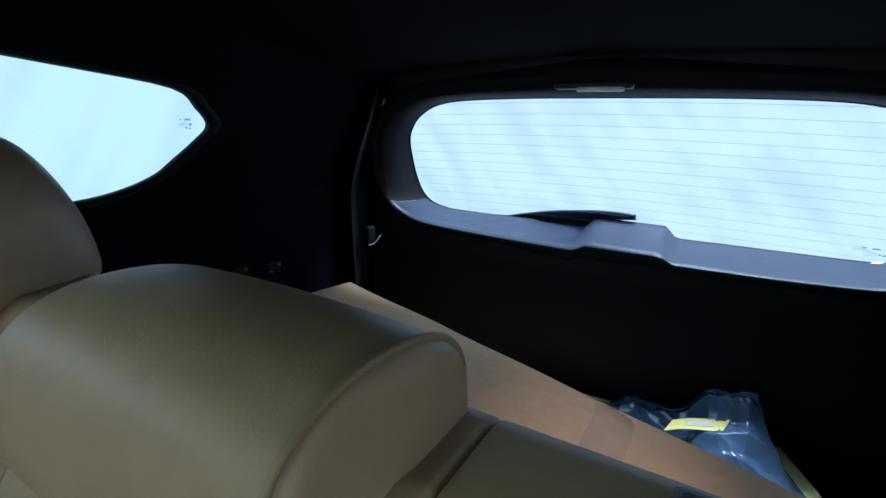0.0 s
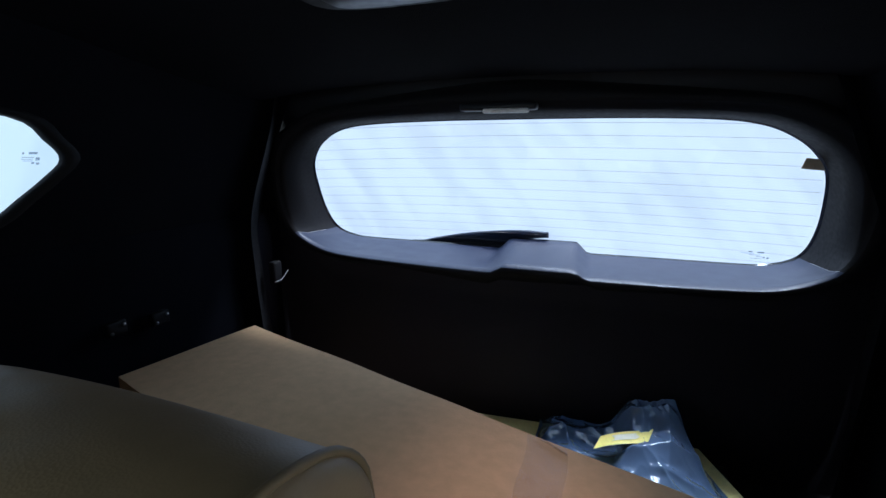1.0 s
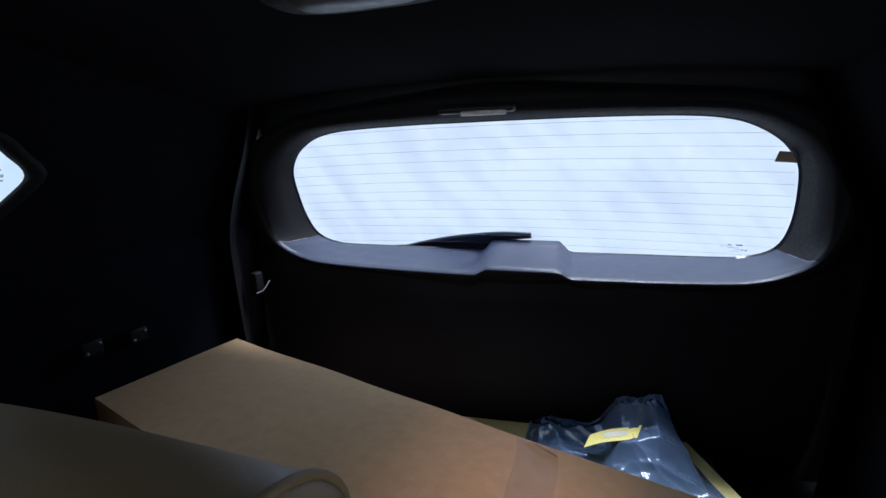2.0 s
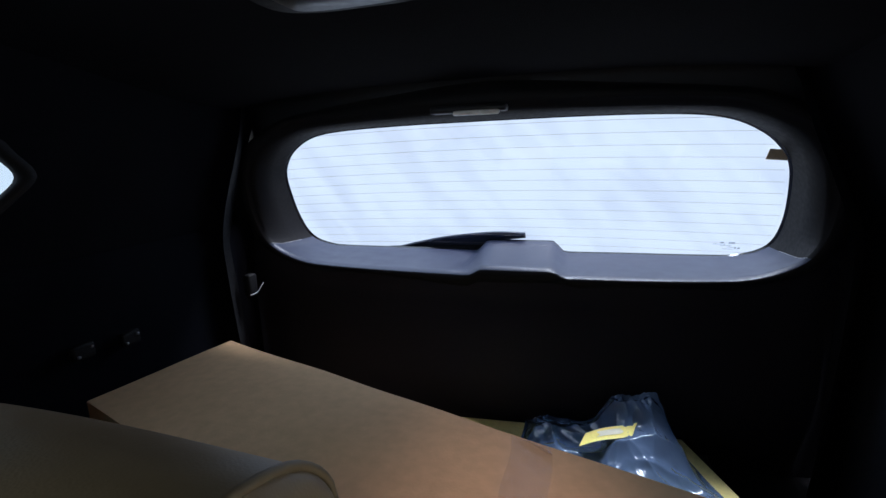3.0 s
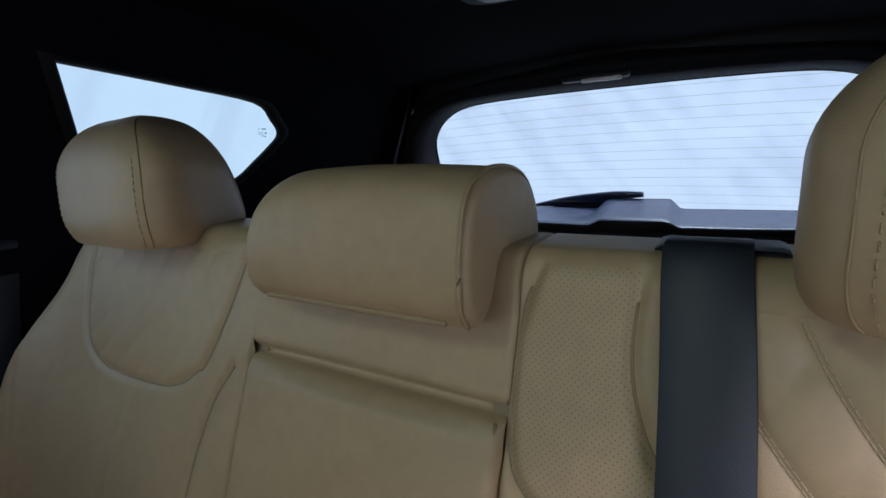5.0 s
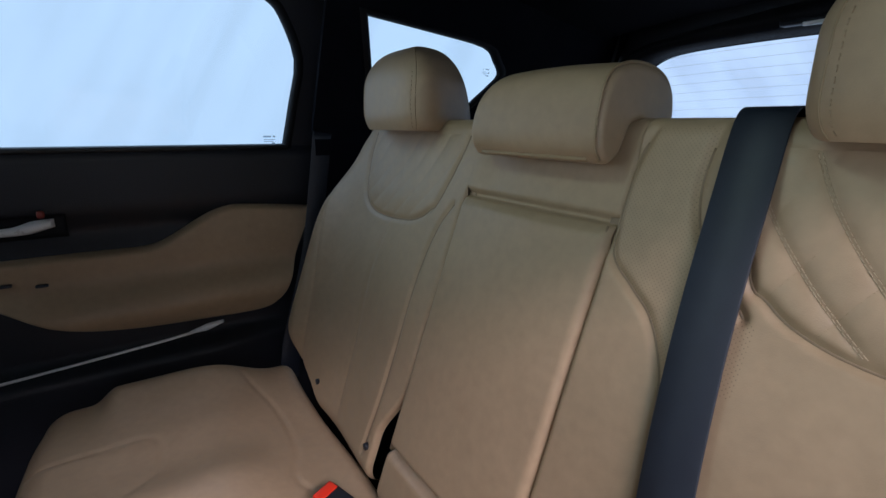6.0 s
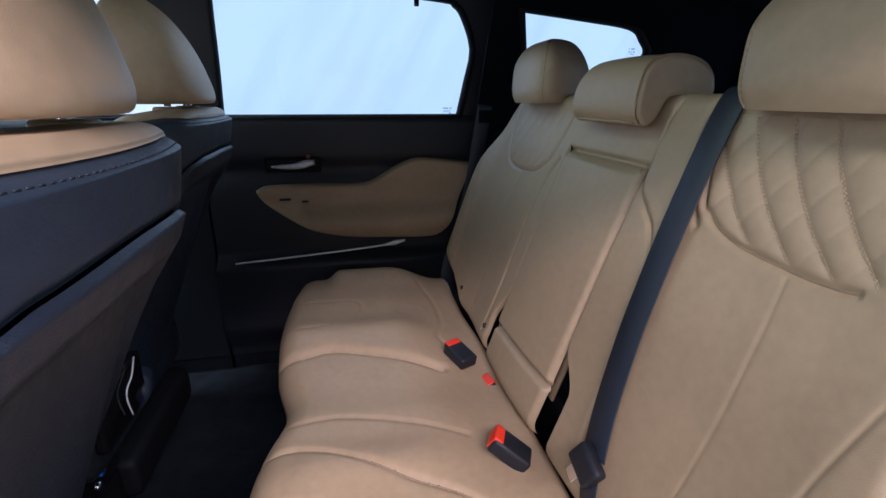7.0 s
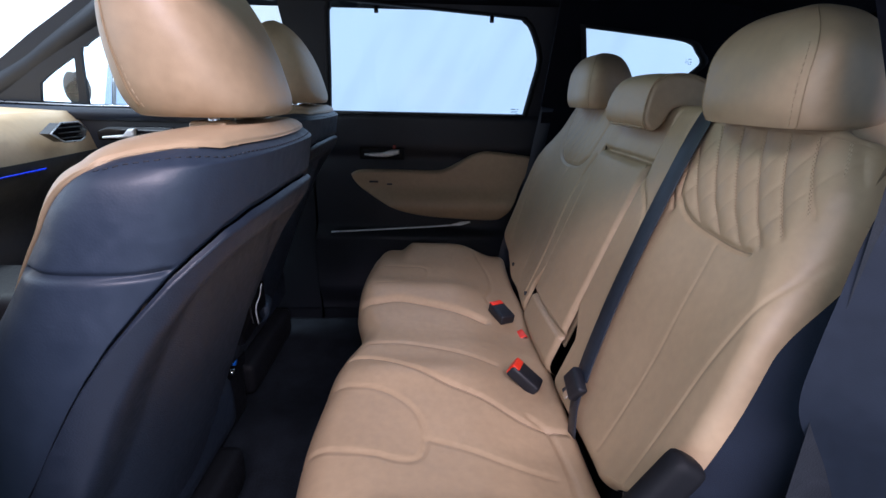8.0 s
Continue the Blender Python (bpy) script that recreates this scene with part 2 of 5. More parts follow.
def ribbon(points, widths, across, thick):
    """Flat strap of some thickness along points; across is its width's direction at each point or one for all."""
    bm = bmesh.new()
    pts = [Vector(q) for q in points]
    n = len(pts)
    rings = []
    for i, q in enumerate(pts):
        t = (pts[min(i + 1, n - 1)] - pts[max(i - 1, 0)]).normalized()
        a = Vector(across).normalized()
        a = (a - a.dot(t) * t).normalized()
        nn = a.cross(t)
        w = widths[i] if isinstance(widths, (list, tuple)) else widths
        rings.append([bm.verts.new(q + a * sx * w / 2 + nn * sy * thick / 2) for sx, sy in ((-1, -0.4), (-0.96, -1), (0.96, -1), (1, -0.4), (1, 0.4), (0.96, 1), (-0.96, 1), (-1, 0.4))])
    for i in range(n - 1):
        for k in range(8):
            bm.faces.new((rings[i][k], rings[i][(k + 1) % 8], rings[i + 1][(k + 1) % 8], rings[i + 1][k]))
    bm.faces.new(rings[0][::-1])
    bm.faces.new(rings[-1])
    return bm


def lerp_table(table, x):
    """Value at x of a table of (x, value), with x rising, eased between entries."""
    if x <= table[0][0]:
        return table[0][1]
    for (a, va), (b, vb) in zip(table, table[1:]):
        if x <= b:
            t = (x - a) / (b - a)
            return va + (vb - va) * t
    return table[-1][1]


def curve_table(points, n=8):
    """A finer table through (key, value) points."""
    return [(q.x, q.y) for q in smooth_line([(a, b, 0) for a, b in points], n)]


def seg_dist(px, py, ax, ay, bx, by):
    dx, dy = bx - ax, by - ay
    t = max(0, min(1, ((px - ax) * dx + (py - ay) * dy) / (dx * dx + dy * dy + 1e-12)))
    return math.hypot(px - ax - t * dx, py - ay - t * dy)


BOUNDS = {}


def far_from(px, py, line, reach):
    """Quick test whether a point lies clear of a line's bounds."""
    k = id(line)
    if k not in BOUNDS:
        BOUNDS[k] = (min(a for a, _ in line), max(a for a, _ in line), min(b for _, b in line), max(b for _, b in line), line)
    x0, x1, y0, y1, _ = BOUNDS[k]
    return px < x0 - reach or px > x1 + reach or py < y0 - reach or py > y1 + reach


def line_dist(px, py, line):
    return min(seg_dist(px, py, *a, *b) for a, b in zip(line, line[1:]))


def inside(px, py, poly):
    c = False
    for (ax, ay), (bx, by) in zip(poly, poly[1:] + poly[:1]):
        if (ay > py) != (by > py) and px < (bx - ax) * (py - ay) / (by - ay) + ax:
            c = not c
    return c


def fine(points, n=6):
    return [(q.x, q.y) for q in smooth_line([(a, b, 0) for a, b in points], n)]


def sstep(a, b, x):
    t = max(0.0, min(1.0, (x - a) / (b - a)))
    return t * t * (3 - 2 * t)


def roundoff(d, r):
    """How far a surface falls back at distance d from its edge, for an edge of radius r."""
    return 0.0 if d >= r else r - math.sqrt(max(0.0, r * r - (r - d) ** 2))


def loft(zs, cx, cy, hw, hd, ex=2.6, n=48, keep=None, front_ex=None):
    """Closed body of stacked rounded sections: centre cx(z), cy(z), half width and half depth."""
    def f(u, v):
        z = zs[0] + (zs[-1] - zs[0]) * v if len(zs) == 2 else zs[min(len(zs) - 1, int(round(v * (len(zs) - 1))))]
        a = u * math.tau
        c, s = math.cos(a), math.sin(a)
        return (cx(z) + hw(z) * math.copysign(abs(c) ** (2 / ex), c), cy(z) + hd(z) * math.copysign(abs(s) ** (2 / ex), s), z)
    return grid(f, n, len(zs) - 1, True, keep)


def cap_ends(bm):
    edges = [e for e in bm.edges if e.is_boundary]
    bmesh.ops.holes_fill(bm, edges=edges)
    return bm


def plate(outer, holes, place, offset):
    """Flat sheet with holes, given in two coordinates, placed by place(a, b) and thickened by offset."""
    bm = bmesh.new()
    edges = []
    for loop in [outer] + holes:
        vs = [bm.verts.new((a, b, 0)) for a, b in loop]
        edges += [bm.edges.new((vs[i], vs[(i + 1) % len(vs)])) for i in range(len(vs))]
    bmesh.ops.triangle_fill(bm, edges=edges, use_beauty=True)
    for v in bm.verts:
        v.co = Vector(place(v.co.x, v.co.y))
    ret = bmesh.ops.extrude_face_region(bm, geom=bm.faces[:])
    bmesh.ops.translate(bm, verts=[g for g in ret["geom"] if isinstance(g, bmesh.types.BMVert)], vec=offset)
    return bm


def ring_loft(loops, keep=None):
    """Skin between closed loops with the same number of points; keep(i) chooses stretches of it."""
    bm = bmesh.new()
    rows = [[bm.verts.new(p) for p in lp] for lp in loops]
    n = len(rows[0])
    for a, b in zip(rows, rows[1:]):
        for i in range(n):
            if keep is None or keep(i):
                bm.faces.new((a[i], a[(i + 1) % n], b[(i + 1) % n], b[i]))
    bmesh.ops.delete(bm, geom=[v for v in bm.verts if not v.link_faces], context="VERTS")
    return bm


def pad(profile_lo, profile_hi, a0, a1, place, na, nb, rise, r, shape=None):
    """Cushioned panel between two edge tables over a; place(a, b, h) puts it, h is the height above its base."""
    lo, hi = profile_lo, profile_hi

    def f(u, v):
        uu = 0.5 - 0.5 * math.cos(math.pi * u)
        vv = 0.5 - 0.5 * math.cos(math.pi * v)
        a = a0 + (a1 - a0) * uu
        bl, bh = lerp_table(lo, a), lerp_table(hi, a)
        b = bl + (bh - bl) * vv
        d = min(a - a0, a1 - a, b - bl, bh - b)
        h = rise - roundoff(max(d, 0.0), r) * rise / r
        if shape:
            h += shape(a, b) * sstep(0, r, d)
        return place(a, b, h)
    return grid(f, na, nb)


def dashes(line, gap, size, r):
    """Row of single stitches along a 3D line."""
    bms = []
    acc, last = 0.0, Vector(line[0])
    pts = [Vector(p) for p in line]
    total = sum((b - a).length for a, b in zip(pts, pts[1:]))

    def at(s):
        for a, b in zip(pts, pts[1:]):
            L = (b - a).length
            if s <= L:
                return a + (b - a) * (s / L if L else 0)
            s -= L
        return pts[-1]
    s = 0.0
    while s + size < total:
        bms.append(tube([at(s), at(s + size * 0.5), at(s + size)], r, 5))
        s += gap
    return merge(*bms)


# ---- the studio: floor and white tent ----
thing("ground", grid(lambda u, v: (-12 + 24 * u, -12 + 24 * v, -0.42), 8, 8), concrete, "pale grey studio floor under the car", "floor", kind="structure")


def curtain(u, v, start, end, z0, z1, depth):
    s, e = Vector(start), Vector(end)
    p = s + (e - s) * u
    nrm = Vector((-(e - s).y, (e - s).x, 0)).normalized()
    w = depth * (math.sin(u * 37 + 1.3 * math.sin(v * 3 + u * 9)) * 0.6 + math.sin(u * 83 + v * 2.1) * 0.25) * (1.15 - 0.5 * v)
    return p + nrm * w + Vector((0, 0, z0 + (z1 - z0) * v))


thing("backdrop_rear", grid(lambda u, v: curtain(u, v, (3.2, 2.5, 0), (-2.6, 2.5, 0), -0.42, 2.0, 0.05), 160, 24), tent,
      "self-glowing white tent fabric hanging in soft creases behind the car", "backdrop", kind="structure")
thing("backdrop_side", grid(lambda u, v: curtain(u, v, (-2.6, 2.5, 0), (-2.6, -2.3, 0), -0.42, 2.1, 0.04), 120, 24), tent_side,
      "self-glowing white tent fabric hanging in soft creases beside the car", "backdrop", kind="structure")

# glowing sheet out of view, added to light the seats from the rear left
thing("added_glow_left", grid(lambda u, v: curtain(u, v, (3.2, 1.0, 0), (3.2, 2.5, 0), -0.42, 2.0, 0.04), 60, 24), tent_side,
      "unseen glowing fabric added beside the boot to light the seats", "backdrop", kind="structure")
# unseen upright sheet, added to hold back world light from the doorway
thing("light_block_wall", grid(lambda u, v: (3.4 + 0.03 * math.sin(u * 60), -2.2 + 3.2 * u, -0.42 + 3.3 * v), 60, 6), block_cloth, "unseen grey sheet added beyond the open doorway to block light", "wall", kind="structure")
# unseen overhead sheet, added to hold back steep world light at the doorway
thing("light_block_ceiling", grid(lambda u, v: (0.95 + 2.45 * u, -2.2 + 3.2 * v, 2.88 + 0.02 * math.sin(v * 40)), 6, 60), block_cloth, "unseen grey sheet added overhead beside the car to block light", "ceiling", kind="structure")

# ---- car shell ----
BELT = 0.868


def side_x(z):
    """Inner face of the right side above the belt line leans in towards the roof."""
    return -0.735 + max(0.0, z - BELT) * 0.25


REAR_WIN = fine([(-0.727, 0.868), (-0.715, 1.0), (-0.703, 1.17), (-0.695, 1.20), (-0.66, 1.219), (-0.35, 1.20), (-0.09, 1.182), (-0.055, 1.172),
                 (-0.028, 1.145), (0.006, 1.062), (-0.006, 0.97), (-0.022, 0.872)], 3)
FRONT_WIN = fine([(-1.594, 0.877), (-1.555, 1.045), (-1.532, 1.066), (-1.495, 1.090), (-1.40, 1.135), (-1.25, 1.19), (-1.05, 1.215), (-0.885, 1.215), (-0.865, 1.19), (-0.83, 0.90), (-0.84, 0.875)], 3)
TRI_WIN = fine([(-1.757, 0.884), (-1.736, 0.938), (-1.721, 0.953), (-1.668, 0.987), (-1.592, 1.029), (-1.585, 1.023), (-1.623, 0.880)], 2)
QUARTER = fine([(0.125, 1.146), (0.30, 1.131), (0.46, 1.114), (0.508, 1.084), (0.534, 1.056), (0.515, 1.028), (0.485, 0.998), (0.455, 0.970), (0.405, 0.948), (0.34, 0.935),
                (0.24, 0.932), (0.178, 0.955), (0.158, 1.036), (0.130, 1.13)], 4)

upper_outer = [(-2.10, BELT), (-1.78, BELT), (0.07, BELT), (0.07, 1.25), (-1.43, 1.25), (-1.519, 1.201), (-1.584, 1.165), (-1.703, 1.10), (-1.831, 1.023), (-2.10, 0.875)]
wall = empty("wall_right", "black trim of the car's side above the belt line", "trim", kind="structure")
part("pillar_trim", plate(upper_outer, [REAR_WIN, FRONT_WIN, TRI_WIN], lambda a, b: (side_x(b), a, b), (-0.014, 0, 0)), black, wall, smooth=False)


def pane_from(name, loop, place, offset, material, parent, label=""):
    ob = part(name, plate(loop, [], place, offset), material, parent, label, smooth=False)
    ob.visible_shadow = False
    return ob


# left side of the car: closed front door, open rear doorway, rear quarter
left = empty("wall_left", "black trim of the car's side round the open rear doorway", "trim", kind="structure")
part("front_pillar_trim", plate([(-2.05, BELT), (-1.78, BELT), (-0.74, BELT), (-0.72, 1.25), (-1.30, 1.25), (-1.62, 1.08)], [FRONT_WIN, TRI_WIN], lambda a, b: (-side_x(b), a, b), (0.05, 0, 0)), black, left, smooth=False)
part("front_door_panel", box(0.775, -1.40, 0.42, 0.06, 1.32, 0.90, 0.01), black, left)
part("sill", box(0.78, -0.38, 0.02, 0.16, 0.80, 0.09, 0.02), black, left)
part("roof_rail", merge(box(0.715, 0.02, 1.245, 0.19, 0.76, 0.13, 0.03, seg=3), box(0.69, -0.58, 1.262, 0.14, 0.50, 0.084, 0.02)), headliner, left)

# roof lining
# roof opening, unseen, added so light from above reaches the seats
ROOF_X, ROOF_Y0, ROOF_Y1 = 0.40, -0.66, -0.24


def lining(x0, x1, y0, y1, nx, ny):
    def at(u, v):
        x, y = x0 + (x1 - x0) * u, y0 + (y1 - y0) * v
        return (x, y, 1.262 - 0.055 * abs(x / 0.7) ** 3 - 0.06 * sstep(0.284, 0.92, y))
    return grid(at, nx, ny)


def roof_skin(x0, x1, y0, y1):
    return grid(lambda u, v: (x0 + (x1 - x0) * u, y0 + (y1 - y0) * v, 1.31), 2, 2)


thing("ceiling", merge(
    lining(-0.70, 0.70, -1.35, ROOF_Y0, 40, 16), lining(-0.70, 0.70, ROOF_Y1, 0.92, 40, 34),
    lining(-0.70, -ROOF_X, ROOF_Y0, ROOF_Y1, 10, 12), lining(ROOF_X, 0.70, ROOF_Y0, ROOF_Y1, 10, 12),
    roof_skin(-0.80, 0.80, -1.35, ROOF_Y0), roof_skin(-0.80, 0.80, ROOF_Y1, 0.95),
    roof_skin(-0.80, -ROOF_X, ROOF_Y0, ROOF_Y1), roof_skin(ROOF_X, 0.80, ROOF_Y0, ROOF_Y1),
    box(0, ROOF_Y0 - 0.01, 1.284, 2 * ROOF_X + 0.04, 0.02, 0.056, 0.004), box(0, ROOF_Y1 + 0.01, 1.284, 2 * ROOF_X + 0.04, 0.02, 0.056, 0.004),
    box(-ROOF_X - 0.01, (ROOF_Y0 + ROOF_Y1) / 2, 1.284, 0.02, ROOF_Y1 - ROOF_Y0, 0.056, 0.004),
    box(ROOF_X + 0.01, (ROOF_Y0 + ROOF_Y1) / 2, 1.284, 0.02, ROOF_Y1 - ROOF_Y0, 0.056, 0.004)), headliner, "black cloth roof lining of the car", "ceiling", kind="structure")
added_roof_pane = empty("added_roof_pane", "unseen tinted roof panel added to let light in from above", "window", (0, (ROOF_Y0 + ROOF_Y1) / 2, 1.29), kind="structure")
part("pane", box(0, (ROOF_Y0 + ROOF_Y1) / 2, 1.304, 2 * ROOF_X + 0.02, ROOF_Y1 - ROOF_Y0 + 0.02, 0.005, 0.001), added_roof_glass, added_roof_pane, "added roof glass, tinted to dim the light from above")

# floor of the cabin and boot
floor = thing("floor", merge(
    grid(lambda u, v: (-0.76 + 1.52 * u, -2.0 + 2.05 * v, 0.02 + 0.05 * math.exp(-((u - 0.5) / 0.10) ** 2) + 0.004 * noise.noise((u * 30, v * 40, 0))), 60, 80),
    box(0, 0.70, 0.30, 1.62, 1.30, 0.06, 0.01), box(0, 0.085, 0.14, 1.64, 0.05, 0.34), box(0, -0.9, -0.12, 1.6, 3.2, 0.2)), carpet, "black carpeted car floor", "floor", kind="structure")

# right rear quarter trim with its window
quarter = empty("wall_quarter", "black moulded trim beside the boot", "trim", kind="structure")


def quarter_place(y, z):
    return (-0.545 - (1.155 - z) * 0.5, y, z)


cen = (0.32, 1.05)
part("upper_trim", plate([(0.03, 0.905), (0.55, 0.905), (1.02, 0.905), (1.00, 1.24), (0.5, 1.24), (0.03, 1.24)], [[(cen[0] + (a - cen[0]) * 1.05, cen[1] + (b - cen[1]) * 1.05) for a, b in QUARTER]], quarter_place, (-0.012, 0, 0)), headliner, quarter, smooth=False)
# soft bevel that leads from the trim to the quarter pane
part("window_surround", ring_loft([[Vector(quarter_place(cen[0] + (a - cen[0]) * k, cen[1] + (b - cen[1]) * k)) + Vector((dx, 0, 0)) for a, b in QUARTER]
                                   for k, dx in ((1.12, 0.001), (1.08, 0.006), (1.03, 0.005), (1.005, 0.0), (1.005, -0.010))]), matt_black, quarter)
pane_from("quarter_pane", [(cen[0] + (a - cen[0]) * 1.03, cen[1] + (b - cen[1]) * 1.03) for a, b in QUARTER], lambda a, b: (quarter_place(a, b)[0] - 0.010, a, b), (-0.004, 0, 0), privacy, quarter, "tinted quarter glass")
part("lower_trim", grid(lambda u, v: (-0.668 + 0.010 * math.exp(-((v - 0.93) / 0.10) ** 2) - 0.02 * math.exp(-((u - 0.45) / 0.25) ** 2 - ((v - 0.5) / 0.2) ** 2), 0.03 + 1.07 * u, 0.30 + 0.61 * v), 60, 40), headliner, quarter)
part("rear_pillar_trim", grid(lambda u, v: (-0.60 - 0.06 * u - 0.02 * math.sin(math.pi * v) + 0.10 * sstep(0.6, 1, v), 0.98 + 0.10 * u - 0.06 * v, 0.30 + 0.92 * v), 12, 40), matt_black, quarter)
lq = empty("wall_quarter_left", "black moulded trim beside the boot", "trim", kind="structure")
part("upper_trim", plate([(0.03, 0.905), (0.55, 0.905), (1.02, 0.905), (1.00, 1.24), (0.5, 1.24), (0.03, 1.24)], [QUARTER], lambda a, b: (-quarter_place(a, b)[0], a, b), (0.03, 0, 0)), headliner, lq, smooth=False)
part("lower_trim", grid(lambda u, v: (0.672, 0.03 + 1.07 * u, 0.30 + 0.61 * v), 4, 4), black, lq)
# lighter than its right-hand twin: the light on this side is in its colour
part("rear_pillar_trim", grid(lambda u, v: (0.60 + 0.06 * u + 0.02 * math.sin(math.pi * v) - 0.10 * sstep(0.6, 1, v), 0.98 + 0.10 * u - 0.06 * v, 0.30 + 0.92 * v), 12, 40), hard_navy, lq)
pane_from("quarter_pane", QUARTER, lambda a, b: (-quarter_place(a, b)[0] + 0.02, a, b), (0.004, 0, 0), privacy, lq, "tinted quarter glass")


for s_ in (-1, 1):
    thing("trim_corner", grid(lambda u, v: (s_ * (0.70 - 0.10 * v ** 3 + 0.05 * u), 1.02 + 0.14 * u - 0.03 * v, 0.28 + 0.98 * v), 8, 30), matt_black, "black trim at the corner of the boot", "trim", kind="structure")

# ---- tailgate ----
def mirror_loop(half):
    return half + [(-x, z) for x, z in reversed(half) if abs(x) > 1e-6]


def resample(loop, n):
    pts = [Vector((a, b)) for a, b in loop]
    pts.append(pts[0])
    cum = [0.0]
    for a, b in zip(pts, pts[1:]):
        cum.append(cum[-1] + (b - a).length)
    out = []
    k = 0
    for i in range(n):
        s = cum[-1] * i / n
        while cum[k + 1] < s:
            k += 1
        t = (s - cum[k]) / (cum[k + 1] - cum[k])
        out.append(tuple(pts[k].lerp(pts[k + 1], t)))
    return out


def hump(x, z, lift, x0, x1):
    """The bulge over the wiper motor lifts the lower edge."""
    if z < 0.9:
        return z + lift * sstep(x0 - 0.025, x0 + 0.008, x) * (1 - sstep(x1 - 0.005, x1 + 0.03, x))
    return z


GLASS_HALF = fine([(0, 1.137), (0.20, 1.136), (0.36, 1.131), (0.44, 1.120), (0.495, 1.098), (0.535, 1.070), (0.567, 1.03), (0.585, 0.97), (0.595, 0.910), (0.592, 0.860),
                   (0.572, 0.833), (0.53, 0.818), (0.48, 0.814), (0.30, 0.813), (0.14, 0.812), (0, 0.812)], 5)
INNER_HALF = fine([(0, 1.158), (0.25, 1.155), (0.40, 1.147), (0.46, 1.135), (0.515, 1.112), (0.552, 1.09), (0.588, 1.045), (0.608, 0.985), (0.613, 0.92), (0.600, 0.862),
                   (0.565, 0.830), (0.51, 0.808), (0.44, 0.800), (0.30, 0.795), (0.14, 0.793), (0, 0.793)], 5)


def glass_y(z):
    return 1.115 - (z - 1.03) * 0.7


def trim_y(z):
    return 1.10 - (z - 0.8) * 0.35


NL = 220
gl = resample(mirror_loop(GLASS_HALF), NL)
il = resample(mirror_loop(INNER_HALF), NL)
glass_loop = [(x + 0.012, glass_y(z), hump(x, z, 0.028, -0.065, 0.115)) for x, z in gl]
inner_loop = [(x + 0.010, trim_y(z), hump(x, z, 0.015, -0.045, 0.125)) for x, z in il]
tailgate = empty("tailgate", "black plastic tailgate trim round a wide rear window", "tailgate", (0, 1.1, 0.3))


def blend(a, b, t, push=0.0):
    p = Vector(a).lerp(Vector(b), t)
    c = Vector((0, 1.1, 0.97))
    d = (p - c)
    d.y = 0
    return p + d.normalized() * push


def reveal(g, i, zm, t, push):
    """Deep sloping sill below; at the sides and on top a short step and then a face turned to the cabin."""
    p = blend(g, i, t, push)
    w = 1 - sstep(0.815, 0.875, zm)
    out = Vector(g) - Vector((0.012, g[1], 0.97))
    out.normalize()
    q = Vector(g) + out * 0.006
    q.y = g[1] + (i[1] - g[1]) * min(1.0, 0.25 + t * 1.2)
    if t > 0.3:
        f = (t - 0.3) / 0.7
        q = (Vector(g) + out * 0.008).lerp(Vector(i), f)
        q.y = i[1] + 0.012 * (1 - f)
    return p * w + q * (1 - w)


surround = [
    [Vector(p) + Vector((0, 0.012, 0)) for p in glass_loop], glass_loop,
    [reveal(g, i, 0.5 * (a[1] + b[1]), 0.10, 0.004) for g, i, a, b in zip(glass_loop, inner_loop, gl, il)],
    [reveal(g, i, 0.5 * (a[1] + b[1]), 0.5, 0.006) for g, i, a, b in zip(glass_loop, inner_loop, gl, il)],
    [reveal(g, i, 0.5 * (a[1] + b[1]), 0.88, 0.003) for g, i, a, b in zip(glass_loop, inner_loop, gl, il)],
    inner_loop,
    [Vector(p) + (Vector(p) - Vector((0, p[1], 0.97))).normalized() * 0.006 + Vector((0, -0.006, 0)) for p in inner_loop]]
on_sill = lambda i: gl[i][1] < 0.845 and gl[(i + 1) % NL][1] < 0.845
# separate sill piece, coloured lighter and bluer to paint in the window light
part("window_sill", ring_loft(surround, on_sill), lit_sill_plastic, tailgate, "dark plastic sill below the rear glass, tinted blue-grey for window light")
# sides and top stay darker: their weaker light is in the colour too
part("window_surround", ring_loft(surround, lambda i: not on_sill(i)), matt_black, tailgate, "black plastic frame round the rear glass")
for i in range(1, NL):
    if on_sill(i) != on_sill(i - 1):
        part("sill_joint", tube([Vector(lp[i]) + Vector((0, -0.0012, 0)) for lp in surround[2:6]], 0.0007, 5), lens_grey, tailgate, "thin joint between sill and frame")
part("gate_flange", ring_loft([
    [Vector(p) + (Vector(p) - Vector((0, p[1], 0.97))).normalized() * 0.006 + Vector((0, -0.006, 0)) for p in inner_loop],
    [Vector(p) + (Vector(p) - Vector((0, p[1], 0.97))).normalized() * 0.014 + Vector((0, -0.010, 0)) for p in inner_loop],
    [Vector(p) + (Vector(p) - Vector((0, p[1], 0.97))).normalized() * 0.030 + Vector((0, -0.006, 0)) for p in inner_loop],
    [Vector(p) + (Vector(p) - Vector((0, p[1], 0.97))).normalized() * 0.050 + Vector((0, 0.03, 0)) for p in inner_loop],
    [Vector(p) + (Vector(p) - Vector((0, p[1], 0.97))).normalized() * 0.055 + Vector((0, 0.10, 0)) for p in inner_loop]]), matt_black, tailgate)
part("gate_frame", plate([(-0.85, 0.26), (0.85, 0.26), (0.85, 1.27), (-0.85, 1.27)], [[(x * 1.05 + 0.010, z + (z - 0.97) * 0.12) for x, z in il]], lambda a, b: (a, trim_y(b) + 0.05, b), (0, 0.004, 0)), black, tailgate, smooth=False)
